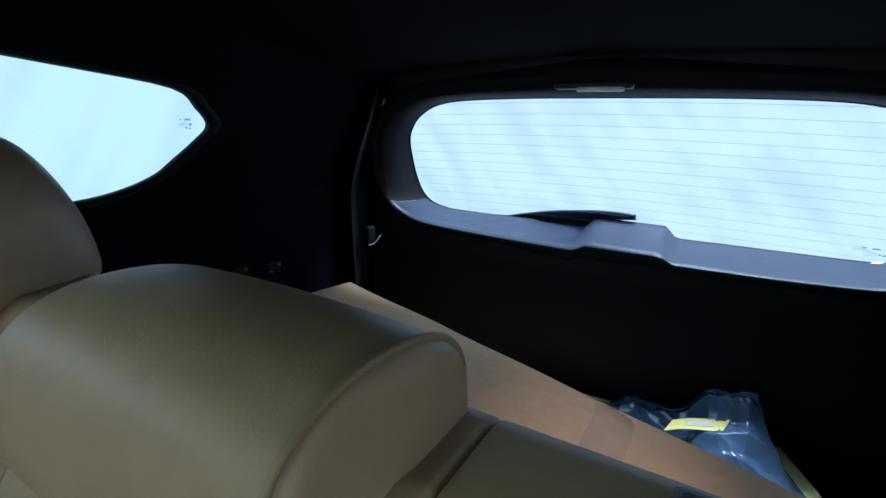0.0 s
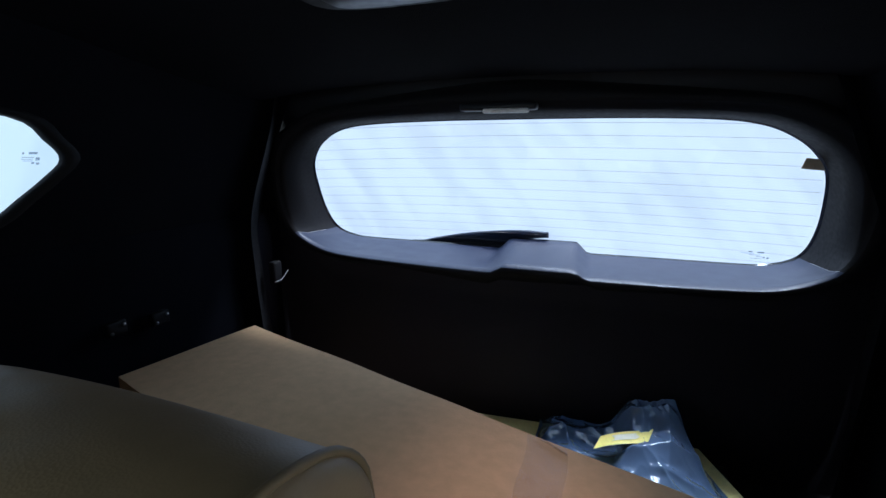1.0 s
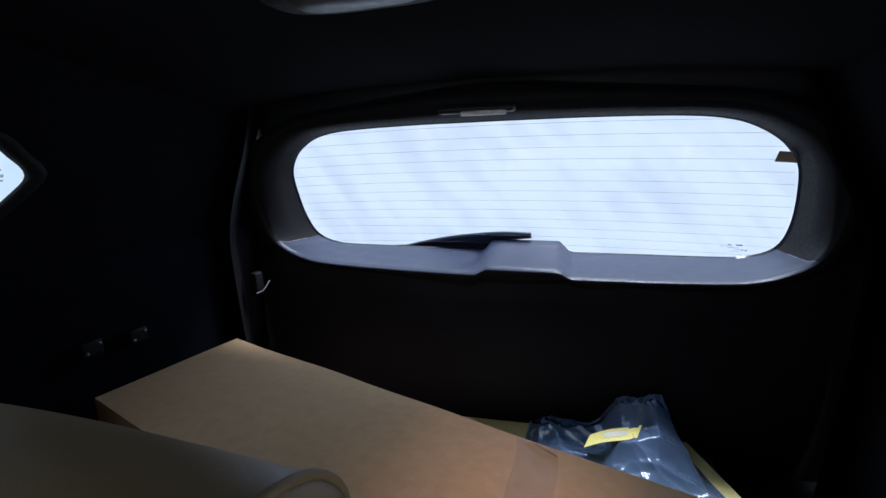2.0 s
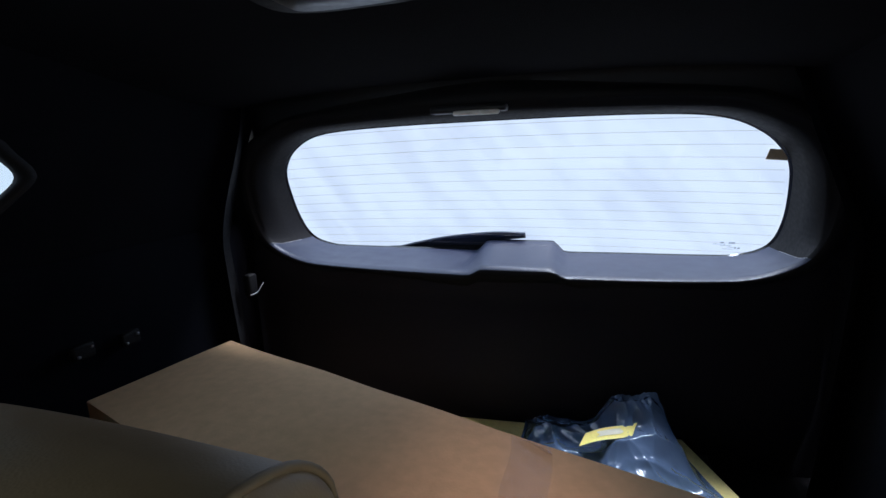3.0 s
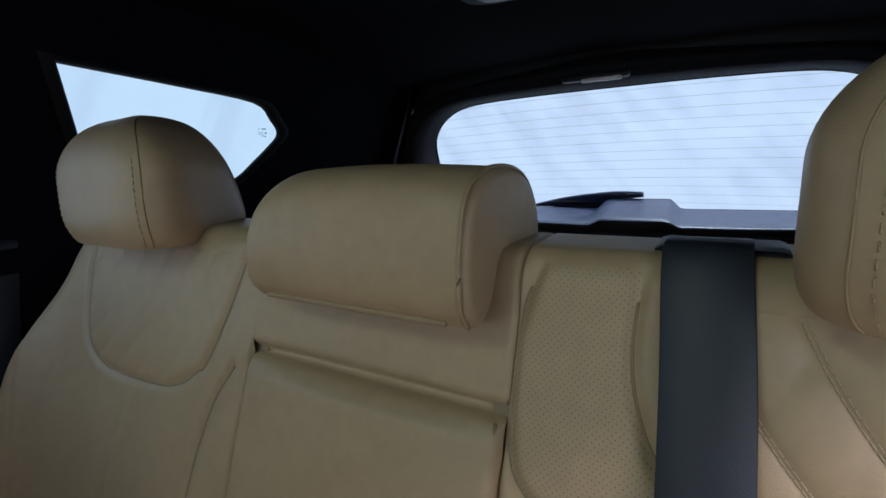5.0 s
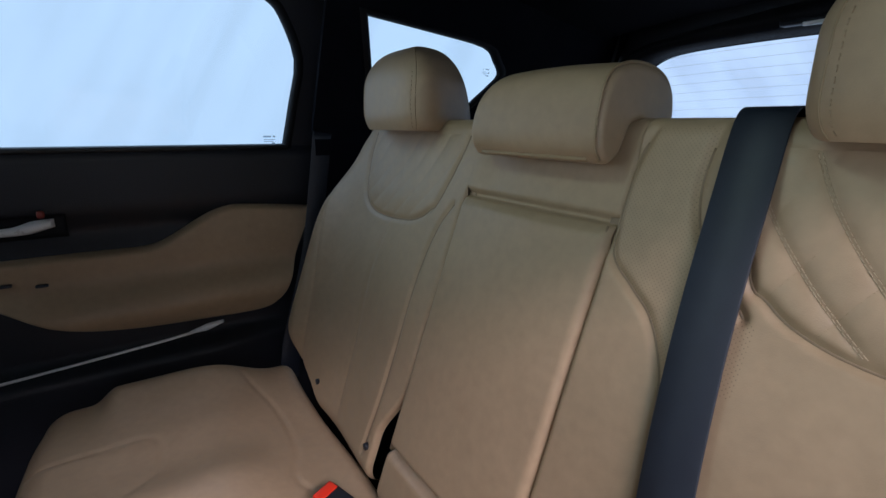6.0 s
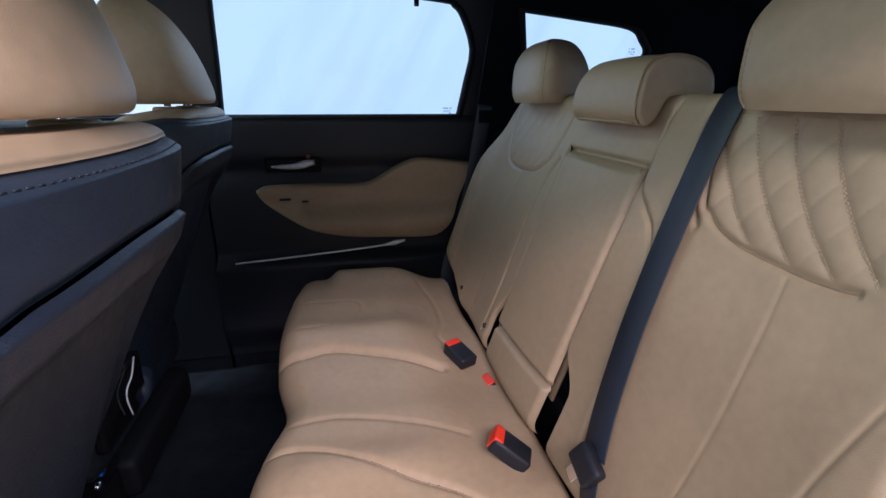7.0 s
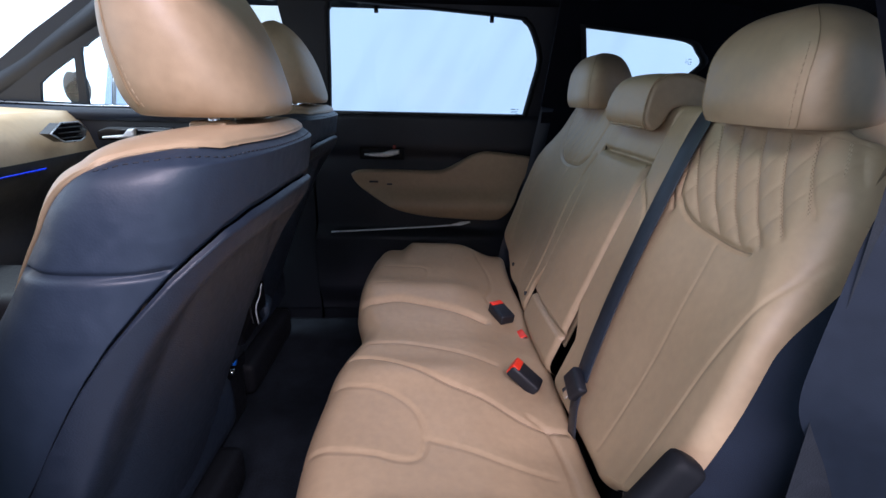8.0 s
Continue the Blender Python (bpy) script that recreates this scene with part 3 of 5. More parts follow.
part("lower_panel", grid(lambda u, v: (-0.74 + 1.48 * u, 1.115 - 0.05 * math.sin(math.pi * min(1, v * 1.1)) + 0.03 * abs(2 * u - 1) ** 4 + (1 - v) * 0.06,
                                       0.28 + (0.772 + 0.11 * sstep(0.50, 0.66, abs(-0.74 + 1.48 * u - 0.01)) - 0.28) * v), 80, 40), boot_black, tailgate)
part("outer_skin", plate([(-0.95, 0.0), (0.95, 0.0), (0.95, 1.35), (-0.95, 1.35)], [[(x * 1.13 + 0.012, z + (z - 0.97) * 0.22) for x, z in gl]], lambda a, b: (a, glass_y(b) + 0.035, b), (0, 0.05, 0)), black, tailgate, smooth=False)
rw = pane_from("rear_window", [(x * 1.05 + 0.012, z + (z - 0.97) * 0.10) for x, z in gl], lambda a, b: (a, glass_y(b) + 0.022, b), (0, 0.004, 0), rear_glass, tailgate, "tinted rear glass with heating wires")
# heating wires on the inside of the glass
for k in range(13):
    z0 = 1.122 - k * 0.0246
    half = max((abs(x) for x, z in gl if abs(z - z0) < 0.012), default=0.4) + 0.004
    if k >= 12:
        half -= 0.02
    pts = []
    for i in range(25):
        x = -half + 2 * half * i / 24
        z = z0 + 0.006 - 0.036 * x * x
        if z < hump(x, 0.812, 0.028, -0.065, 0.115) or z > 1.136:
            continue
        pts.append((x, glass_y(z) + 0.020, z))
    if len(pts) > 2:
        part("heating_wire", tube(pts, 0.00028, 5), wire, rw)
# wiper outside
pts = [(-0.335, 0.806), (-0.26, 0.826), (-0.17, 0.846), (-0.06, 0.861), (0.0, 0.864), (0.052, 0.862)]
hi = curve_table(pts, 6)
lo = [(-0.335, 0.798), (-0.17, 0.812), (-0.05, 0.820), (0.0, 0.838), (0.052, 0.845)]
part("wiper_arm", cap_ends(merge(pad(lo, hi, -0.335, 0.052, lambda a, b, h: (a, glass_y(b) + 0.045 - h, b), 40, 10, 0.012, 0.008))), hard_navy, tailgate, "black rear wiper arm")
part("wiper_blade", tube([(-0.35, glass_y(0.806) + 0.036, 0.801), (-0.2, glass_y(0.811) + 0.036, 0.810), (-0.04, glass_y(0.818) + 0.036, 0.818)], 0.009, 8), rubber, tailgate)
# high brake lamp in the upper trim
brake = part("brake_lamp", box(-0.015, 0.958, 1.153, 0.15, 0.03, 0.014, 0.006), black, tailgate, "black high brake lamp housing")
# near-white colour stands in for outside light coming through the lens
part("lens", box(0.003, 0.942, 1.1445, 0.088, 0.012, 0.009, 0.004), lens_white, brake, "lamp lens coloured white for the light through it")
# dark border round the glass
part("glass_border", ring_loft([[Vector(p) + Vector((0, 0.004, 0)) for p in glass_loop], [Vector((p[0] + (0.012 - p[0]) * 0.007, p[1] + 0.010, p[2] + (0.97 - p[2]) * 0.015)) for p in glass_loop]]), gloss_black, tailgate, "black printed border of the rear glass")
# paper tag at the glass
part("paper_tag", plate([(0.533, 1.040), (0.578, 1.036), (0.580, 1.056), (0.535, 1.060)], [], lambda a, b: (a, glass_y(b) + 0.008, b), (0, 0.002, 0)), paper_tag, tailgate, "small kraft paper tag", smooth=False)


def bars(spec, place, depth, parent, name="glass_print"):
    """Small print as plain bars: each (a, b, width, height) in the pane's own coordinates."""
    bms = [plate([(a, b), (a + w, b), (a + w, b + h), (a, b + h)], [], place, depth) for a, b, w, h in spec]
    return part(name, merge(*bms), print_grey, parent, "small grey print on the glass", smooth=False)


bars([(0.503, 0.847, 0.007, 0.0036), (0.520, 0.846, 0.013, 0.004), (0.488, 0.844, 0.026, 0.0010), (0.505, 0.840, 0.022, 0.0013), (0.520, 0.836, 0.012, 0.0013),
      (0.534, 0.833, 0.004, 0.004), (0.541, 0.832, 0.005, 0.004), (0.510, 0.831, 0.022, 0.0010)], lambda a, b: (a, glass_y(b) + 0.018, b), (0, 0.001, 0), rw)
qpl = lambda a, b: (quarter_place(a, b)[0] - 0.008, a, b)
bars([(0.492, 1.064, 0.011, 0.0034), (0.484, 1.064, 0.002, 0.003), (0.484, 1.059, 0.015, 0.0010), (0.484, 1.0565, 0.014, 0.0008), (0.486, 1.054, 0.012, 0.0008),
      (0.502, 1.055, 0.005, 0.0045), (0.497, 1.050, 0.0035, 0.003), (0.503, 1.049, 0.004, 0.003)], qpl, (0.001, 0, 0), quarter)

# roof lamp over the boot
dome = empty("dome_lamp", "grey flat roof lamp over the boot", "lamp", (0.02, 0.40, 1.24))
part("housing", cap_ends(loft([1.240, 1.226, 1.214, 1.206, 1.202], lambda z: 0.015, lambda z: 0.43, lambda z: 0.105 - 0.9 * max(0, 1.226 - z), lambda z: 0.066 - 1.0 * max(0, 1.226 - z), 3.0, 48)), matt_black, dome)
part("lens", cap_ends(loft([1.204, 1.199, 1.196], lambda z: 0.015, lambda z: 0.43, lambda z: 0.070 - 2.0 * (1.204 - z), lambda z: 0.034 - 2.0 * (1.204 - z), 3.0, 40)), lens_dim, dome, "pale grey lamp lens")

# ---- right rear door ----
door = empty("door_1", "black and tan rear door with a tinted window", "door", (-0.75, -0.35, 0.1))


def door_shape(y, z):
    x = -0.735
    x += 0.012 * sstep(0.70, 0.76, z) * (1 - sstep(0.85, 0.868, z))
    x += 0.045 * sstep(0.44, 0.40, z) * sstep(0.10, 0.2, z) * (1 - 0.6 * sstep(-0.25, 0.0, y))
    x -= 0.012 * math.exp(-((z - 0.70) / 0.03) ** 2)
    return x


part("door_panel", grid(lambda u, v: (door_shape(-0.80 + 0.86 * u, 0.08 + (BELT - 0.08) * v), -0.80 + 0.86 * u, 0.08 + (BELT - 0.08) * v), 60, 90), black, door)
part("door_skin", box(-0.80, -0.37, 0.42, 0.06, 0.90, 0.90, 0.005), black, door)
part("window_seal", merge(tube([(side_x(0.866) + 0.004, y, 0.866 + 0.0 * y) for y in (-0.735, -0.5, -0.25, -0.015)], 0.006, 8)), rubber, door)
part("window_channel", ring_loft([[(side_x(b) + dx, -0.36 + (a + 0.36) * k, 1.04 + (b - 1.04) * k2) for a, b in REAR_WIN]
                                  for k, k2, dx in ((1.05, 1.06, 0.0), (1.035, 1.045, 0.008), (1.012, 1.015, 0.008), (1.0, 1.0, 0.0), (0.998, 0.998, -0.010))]), matt_black, door)
dp = pane_from("window_pane", REAR_WIN, lambda a, b: (side_x(b) - 0.008, a, b), (-0.004, 0, 0), privacy, door, "tinted door glass")
bars([(-0.068, 0.888, 0.018, 0.004), (-0.066, 0.882, 0.026, 0.0016), (-0.066, 0.878, 0.022, 0.0016), (-0.046, 0.888, 0.006, 0.004), (-0.048, 0.873, 0.007, 0.003)],
     lambda a, b: (side_x(b) - 0.005, a, b), (0.001, 0, 0), dp)
for y in (-0.545, -0.165):
    part("shade_hook", box(side_x(1.2) + 0.012, y, 1.2 - 0.02 * (y > -0.4) - 0.004, 0.012, 0.014, 0.022, 0.003), gloss_black, door)

ARM_LO = curve_table([(-0.662, 0.640), (-0.64, 0.605), (-0.587, 0.562), (-0.488, 0.507), (-0.383, 0.482), (-0.25, 0.472), (-0.12, 0.468), (-0.075, 0.485), (-0.042, 0.538), (0.0, 0.640), (0.032, 0.712)], 4)
ARM_HI = curve_table([(-0.662, 0.644), (-0.64, 0.656), (-0.60, 0.660), (-0.50, 0.661), (-0.40, 0.660), (-0.33, 0.661), (-0.29, 0.674), (-0.22, 0.714), (-0.175, 0.733), (-0.14, 0.737), (-0.05, 0.728), (0.032, 0.718)], 4)
arm = part("armrest", pad(ARM_LO, ARM_HI, -0.662, 0.032, lambda a, b, h: (-0.738 + h, a, b), 110, 50, 0.03, 0.012,
                          lambda a, b: 0.035 * math.exp(-((b - 0.535) / 0.05) ** 2) * sstep(-0.64, -0.5, a) - 0.008 * math.exp(-((b - 0.60) / 0.03) ** 2)), leather, door, "tan leather armrest pad")
part("switch_plate", box(-0.707, -0.575, 0.618, 0.010, 0.034, 0.006, 0.002), hard_navy, arm)
part("switch_plate", box(-0.705, -0.515, 0.610, 0.010, 0.020, 0.005, 0.002), hard_navy, arm)
part("chrome_strip", merge(tube(smooth_line([(-0.687, -0.74, 0.424), (-0.682, -0.563, 0.437), (-0.680, -0.36, 0.452), (-0.682, -0.275, 0.459)], 5), 0.0032, 8),
                           pad([(-0.278, 0.455), (-0.24, 0.456), (-0.205, 0.468)], [(-0.278, 0.461), (-0.24, 0.472), (-0.205, 0.474)], -0.278, -0.205, lambda a, b, h: (-0.688 + h, a, b), 14, 8, 0.008, 0.004)), silver, door, "thin silver trim strip")
part("handle_cup", pad([(-0.625, 0.70), (-0.46, 0.70)], [(-0.625, 0.745), (-0.46, 0.745)], -0.625, -0.46, lambda a, b, h: (-0.722 - h, a, b), 20, 12, 0.006, 0.012), matt_black, door)
part("handle", pad(curve_table([(-0.608, 0.716), (-0.57, 0.711), (-0.52, 0.711), (-0.478, 0.722)], 4), curve_table([(-0.608, 0.722), (-0.57, 0.725), (-0.54, 0.727), (-0.51, 0.736), (-0.478, 0.738)], 4),
                   -0.608, -0.478, lambda a, b, h: (-0.718 + h, a, b), 30, 10, 0.014, 0.008), silver, door, "silver inner door handle")
part("lock_button", box(-0.712, -0.496, 0.748, 0.010, 0.012, 0.014, 0.004), mat("dull_red_plastic", (0.22, 0.03, 0.02), 0.5), door, "small dull red lock button")

# ---- right front door, dashboard and windscreen pillars ----
fdoor = empty("door_2", "black front door with a satin belt strip and clear window", "door", (-0.75, -1.3, 0.1))
part("door_panel", grid(lambda u, v: (-0.735 + 0.01 * math.sin(v * 9), -1.98 + 1.17 * u, 0.08 + (BELT - 0.08) * v), 30, 50), black, fdoor)
part("door_skin", box(-0.80, -1.40, 0.42, 0.06, 1.20, 0.90, 0.005), black, fdoor)
part("belt_strip", ribbon([(-0.722, -2.05, 0.852), (-0.715, -1.6, 0.845), (-0.715, -1.19, 0.842), (-0.715, -0.83, 0.850)], 0.044, (0.15, 0, 1), 0.012), hard_navy, fdoor, "dark satin belt strip")
part("belt_moulding", tube([(-0.722, -2.05, 0.884), (-0.722, -1.6, 0.872), (-0.72, -0.83, 0.872)], 0.004, 6), satin, fdoor, "thin satin window moulding")
part("armrest", pad([(-1.55, 0.60), (-0.9, 0.58)], [(-1.55, 0.66), (-0.9, 0.68)], -1.55, -0.9, lambda a, b, h: (-0.735 + h, a, b), 40, 14, 0.05, 0.03), leather, fdoor, "tan leather armrest pad")
part("handle_cup", pad([(-1.575, 0.752), (-1.30, 0.752)], [(-1.575, 0.785), (-1.53, 0.803), (-1.30, 0.803)], -1.575, -1.30, lambda a, b, h: (-0.722 + h, a, b), 24, 12, 0.008, 0.02), gloss_black, fdoor)
part("handle", pad([(-1.55, 0.758), (-1.43, 0.763)], [(-1.55, 0.767), (-1.47, 0.774), (-1.455, 0.795), (-1.43, 0.797)], -1.55, -1.43, lambda a, b, h: (-0.712 + h, a, b), 24, 8, 0.014, 0.006), silver, fdoor, "silver inner door handle")
pane_from("window_pane", FRONT_WIN, lambda a, b: (side_x(b) - 0.008, a, b), (-0.004, 0, 0), clear_glass, fdoor, "clear door glass")
pane_from("corner_pane", TRI_WIN, lambda a, b: (side_x(b) - 0.008, a, b), (-0.004, 0, 0), clear_glass, fdoor, "clear corner glass")
part("door_mirror", loft([0.865 + 0.125 * i / 10 for i in range(11)], lambda z: -0.93, lambda z: -1.758, lambda z: 0.04 * math.sqrt(max(0.02, 1 - ((z - 0.93) / 0.07) ** 2)), lambda z: 0.040 * math.sqrt(max(0.02, 1 - ((z - 0.93) / 0.07) ** 2)), 3, 24), gloss_black, fdoor, "black door mirror housing")

# grey vehicle parked beyond the mirror
veh = empty("parked_car", "grey parked car beyond the side window", "car", (-4.4, -1.45, -0.42))
part("body", cap_ends(loft([-0.22 + 0.92 * i / 12 for i in range(13)], lambda z: -4.4, lambda z: -1.45, lambda z: 0.9 - 0.05 * max(0, z - 0.5), lambda z: 2.1 - 0.2 * max(0, z - 0.4), 6, 40)), silver_paint, veh)
part("cabin", cap_ends(loft([0.68 + 0.54 * i / 10 for i in range(11)], lambda z: -4.4, lambda z: -2.12, lambda z: 0.82 - 0.32 * (z - 0.68), lambda z: 1.44 - 0.22 * (z - 0.68), 6, 40)), silver_paint, veh)
for y0, y1 in ((-3.40, -3.33), (-3.29, -2.3), (-2.22, -1.4)):
    part("side_window", plate([(y0, 0.74), (y1, 0.74), (y1, 1.12), (y0 + 0.03 * (y0 < -3.35), 1.12)], [], lambda a, b: (-3.565 - 0.32 * (b - 0.68), a, b), (0.012, 0, 0)), car_glass, veh, "dark side glass", smooth=False)

for wx in (-5.2, -3.6):
    for wy in (-2.75, -0.15):
        wheel = part("wheel", tube([(wx - 0.10, wy, -0.10), (wx - 0.09, wy, -0.10), (wx + 0.09, wy, -0.10), (wx + 0.10, wy, -0.10)], 0.32, 24), rubber, veh, "black tyre")
        part("rim", tube([(wx - 0.105, wy, -0.10), (wx + 0.105, wy, -0.10)], 0.20, 20), satin, wheel, "grey metal rim")

# windscreen pillars and header
for s in (-1, 1):
    thing("trim_pillar", tube(smooth_line([(s * 0.76, -2.10, 0.835), (s * 0.735, -1.79, 0.992), (s * 0.715, -1.65, 1.070), (s * 0.69, -1.50, 1.150), (s * 0.66, -1.35, 1.225), (s * 0.62, -1.15, 1.262)], 5), 0.038, 12), black,
          "black windscreen pillar trim", "trim", kind="structure")
thing("trim_header", box(0, -1.33, 1.275, 1.36, 0.12, 0.06, 0.02), headliner, "black windscreen header trim", "trim", kind="structure")

dash = empty("dashboard", "two-tone dashboard with tan padding over black plastic", "dashboard", (0, -1.8, 0.4))
part("upper_pad", grid(lambda u, v: (-0.73 + 1.46 * u, -1.56 - 0.55 * v + 0.05 * math.sin(math.pi * u) - 0.03 * (1 - v) ** 6, 0.72 + 0.13 * min(1.0, (v * 6) ** 0.6 if v > 0 else 0) + 0.02 * v), 40, 24), leather, dash, "tan padded dashboard top")
part("lower_panel", grid(lambda u, v: (-0.73 + 1.46 * u, -1.57 + 0.05 * math.sin(math.pi * u) - 0.12 * (1 - v) - 0.02 * math.sin(v * 12), 0.22 + 0.505 * v), 40, 30), black, dash)
# strong blue colour replaces the glow of the accent line
part("accent_light", tube([(-0.38, -1.517, 0.700), (-0.20, -1.508, 0.700), (-0.05, -1.50, 0.700)], 0.003, 6), mat("blue_accent_glow", (0.02, 0.05, 0.9), 0.3), dash, "thin blue accent line")
VENT = [(-0.600, 0.800), (-0.585, 0.775), (-0.560, 0.766), (-0.490, 0.768), (-0.440, 0.797), (-0.490, 0.826), (-0.570, 0.826)]
vent = part("air_vent", plate(VENT, [], lambda a, b: (a, -1.56, b), (0, 0.035, 0)), gloss_black, dash, "black air vent", smooth=False)
part("vent_frame", tube([(a, -1.526, b) for a, b in VENT], 0.0030, 6, close=True), satin, vent, "chrome vent frame")
for k in range(3):
    part("vent_slat", box(-0.52, -1.523, 0.780 + 0.016 * k, 0.10, 0.004, 0.003), black, vent)

console = empty("centre_console", "black centre console with rear vents and sockets", "console", (0, -1.1, 0.05))
part("body", box(0, -1.21, 0.28, 0.22, 0.66, 0.44, 0.03, seg=3), matt_black, console)
part("rear_bulge", box(0, -0.93, 0.42, 0.20, 0.24, 0.20, 0.03, seg=3), black, console)
part("lid", box(0, -0.98, 0.56, 0.20, 0.32, 0.06, 0.025, seg=3), leather, console, "tan padded armrest lid")
part("front_trim", box(0, -1.50, 0.46, 0.24, 0.30, 0.06, 0.02), satin, console)
part("shift_knob", loft([0.48 + 0.12 * i / 8 for i in range(9)], lambda z: 0.03, lambda z: -1.48, lambda z: 0.028 * math.sqrt(max(0.05, 1 - ((z - 0.54) / 0.065) ** 2)), lambda z: 0.035 * math.sqrt(max(0.05, 1 - ((z - 0.54) / 0.065) ** 2)), 2.2, 20), gloss_black, console)
rearv = part("rear_vent", box(0, -0.802, 0.42, 0.17, 0.02, 0.10, 0.008), gloss_black, console)
part("vent_trim", tube(smooth_line([(-0.045, -0.786, 0.475), (-0.020, -0.784, 0.452), (0.006, -0.784, 0.440), (0.010, -0.785, 0.420), (0.0, -0.786, 0.385)], 4), 0.0016, 6), silver, rearv, "thin silver vent trim")
part("socket_panel", box(0, -0.868, 0.28, 0.14, 0.02, 0.09, 0.008), gloss_black, console)
part("socket", tube([(0.003, -0.862, 0.279), (0.003, -0.853, 0.279)], 0.011, 12), mat("blue_socket_plastic", (0.03, 0.16, 0.75), 0.3), console, "blue charging socket")
part("socket", tube([(0.02, -0.862, 0.258), (0.02, -0.853, 0.258)], 0.009, 12), chrome, console)
part("vent_roller", tube([(-0.13, -0.82, 0.385), (-0.06, -0.81, 0.380)], 0.026, 16), navy, console)


# ---- front seats ----
def front_seat(cx, dy, flip):
    seat = empty("front_seat", "tan leather front seat with a dark blue-black back shell", "car seat", (cx, -0.85 + dy, 0.1), "front seats")
    s = -1 if flip else 1

    def rear(z):
        return dy + (-0.556 - (z - 0.87) * 1.0 if z > 0.87 else (-0.556 + (z - 0.87) * 0.17 if z > 0.80 else -0.568 + (z - 0.80) * 0.38))

    HW = curve_table([(0.18, 0.235), (0.30, 0.255), (0.45, 0.268), (0.58, 0.272), (0.68, 0.268), (0.78, 0.258), (0.84, 0.252), (0.865, 0.242), (0.882, 0.220), (0.893, 0.188), (0.899, 0.13)], 5)
    HD = curve_table([(0.18, 0.14), (0.45, 0.145), (0.62, 0.135), (0.72, 0.118), (0.80, 0.108), (0.85, 0.098), (0.870, 0.086), (0.886, 0.066), (0.894, 0.045), (0.899, 0.025)], 5)

    def wrap(a):
        """Angle round the shell, folded so that both sides are alike: 90 at the middle of the back, 0 at the sides, -90 in front."""
        d = math.degrees(a) % 360
        return d if d <= 90 else (180 - d if d <= 270 else d - 360)

    def body(a, z, h=0.0):
        c, q = math.cos(a), math.sin(a)
        hw, hd = lerp_table(HW, z), lerp_table(HD, z)
        x = (hw + h) * math.copysign(abs(c) ** (2 / 3.0), c) * (0.90 if c * s < 0 else 1.0)
        y = rear(z) - hd + (hd + h) * math.copysign(abs(q) ** (2 / 3.0), q)
        return Vector((cx + s * 0.008 + x, y, z))

    SEAM = [(-90, 0.30), (-30, 0.37), (0, 0.455), (4, 0.505), (6, 0.544), (7.5, 0.59), (10.5, 0.644), (15, 0.692), (22, 0.727), (31, 0.758), (40, 0.777), (52, 0.796), (67, 0.807), (90, 0.811)]
    TOP = [(-90, 0.18), (-72, 0.181), (-66, 0.4), (-60, 0.6), (-52, 0.71), (-45, 0.745), (-38, 0.787), (-32, 0.817), (-26, 0.84), (-20, 0.858), (-15, 0.872), (-6, 0.877), (2, 0.883), (16, 0.886), (33, 0.885), (46, 0.882), (61, 0.883), (90, 0.881)]
    SEAM_ANGLE = [(b, a) for a, b in SEAM]
    seam_z = lambda a: lerp_table(SEAM, wrap(a))
    top_z = lambda a: lerp_table(TOP, wrap(a))
    n = 200

    def panel(u, v):
        a = u * math.tau
        zt = min(seam_z(a), top_z(a))
        z = 0.18 + (zt - 0.18) * (1 - (1 - v) ** 1.5)
        d = zt - z
        h = 0.007 * sstep(0, 0.006, d) - 0.036 * sstep(0.03, 0.08, d) * sstep(16, 40, wrap(a) - lerp_table(SEAM_ANGLE, z))
        return body(a, z, h)

    def cover(u, v):
        a = u * math.tau
        z0, z1 = min(seam_z(a), top_z(a)), top_z(a)
        zs = min(max(0.767, z0 + 0.08 * (z1 - z0)), z1 - 0.003)
        z = z0 + (zs - z0) * v / 0.6 if v < 0.6 else zs + (z1 - zs) * (v - 0.6) / 0.4
        h = -0.006 * math.exp(-((z - z0) / 0.006) ** 2) - 0.004 * math.exp(-((z1 - z) / 0.004) ** 2)
        h -= 0.006 * math.exp(-((z - 0.767) / 0.0035) ** 2) * (1 - sstep(28, 33, wrap(a))) * sstep(-34, -28, wrap(a))
        return body(a, z, h)

    def soft(u, v):
        a = u * math.tau
        z0 = top_z(a)
        z = z0 + (0.899 - z0) * (1 - (1 - v) ** 1.6)
        h = 0.004 * sstep(0, 0.006, z - z0)
        return body(a, z, h)

    part("back_panel", grid(panel, n, 60, True), hard_navy, seat, "dark plastic back panel")
    upper = part("back_cover", grid(cover, n, 130, True), navy, seat, "dark blue-black leather back cover")
    part("backrest", cap_ends(grid(soft, n, 60, True)), leather, seat, "tan leather backrest")
    edge = []
    for i in range(121):
        a = (-0.03 + 0.56 * i / 120) * math.tau
        edge.append(body(a, top_z(a) - 0.008, 0.0005))
    part("stitching", dashes(edge, 0.009, 0.005, 0.0008), thread_dark, upper)
    # cushion and base
    part("cushion", box(cx, -1.08 + dy, 0.34, 0.50, 0.52, 0.16, 0.06, seg=4), leather, seat, "tan leather cushion")
    part("cushion_side", box(cx, -1.06 + dy, 0.25, 0.54, 0.50, 0.14, 0.04, seg=3), hard_navy, seat)
    part("seat_frame", box(cx, -0.98 + dy, 0.12, 0.40, 0.40, 0.10, 0.02), matt_black, seat)
    for rx in (-0.2, 0.2):
        part("seat_rail", box(cx + rx, -1.10 + dy, 0.055, 0.045, 0.46, 0.035, 0.006), matt_black, seat)
    # headrest
    hz0, hz1 = 0.908, 1.116
    yh = -0.571 + dy
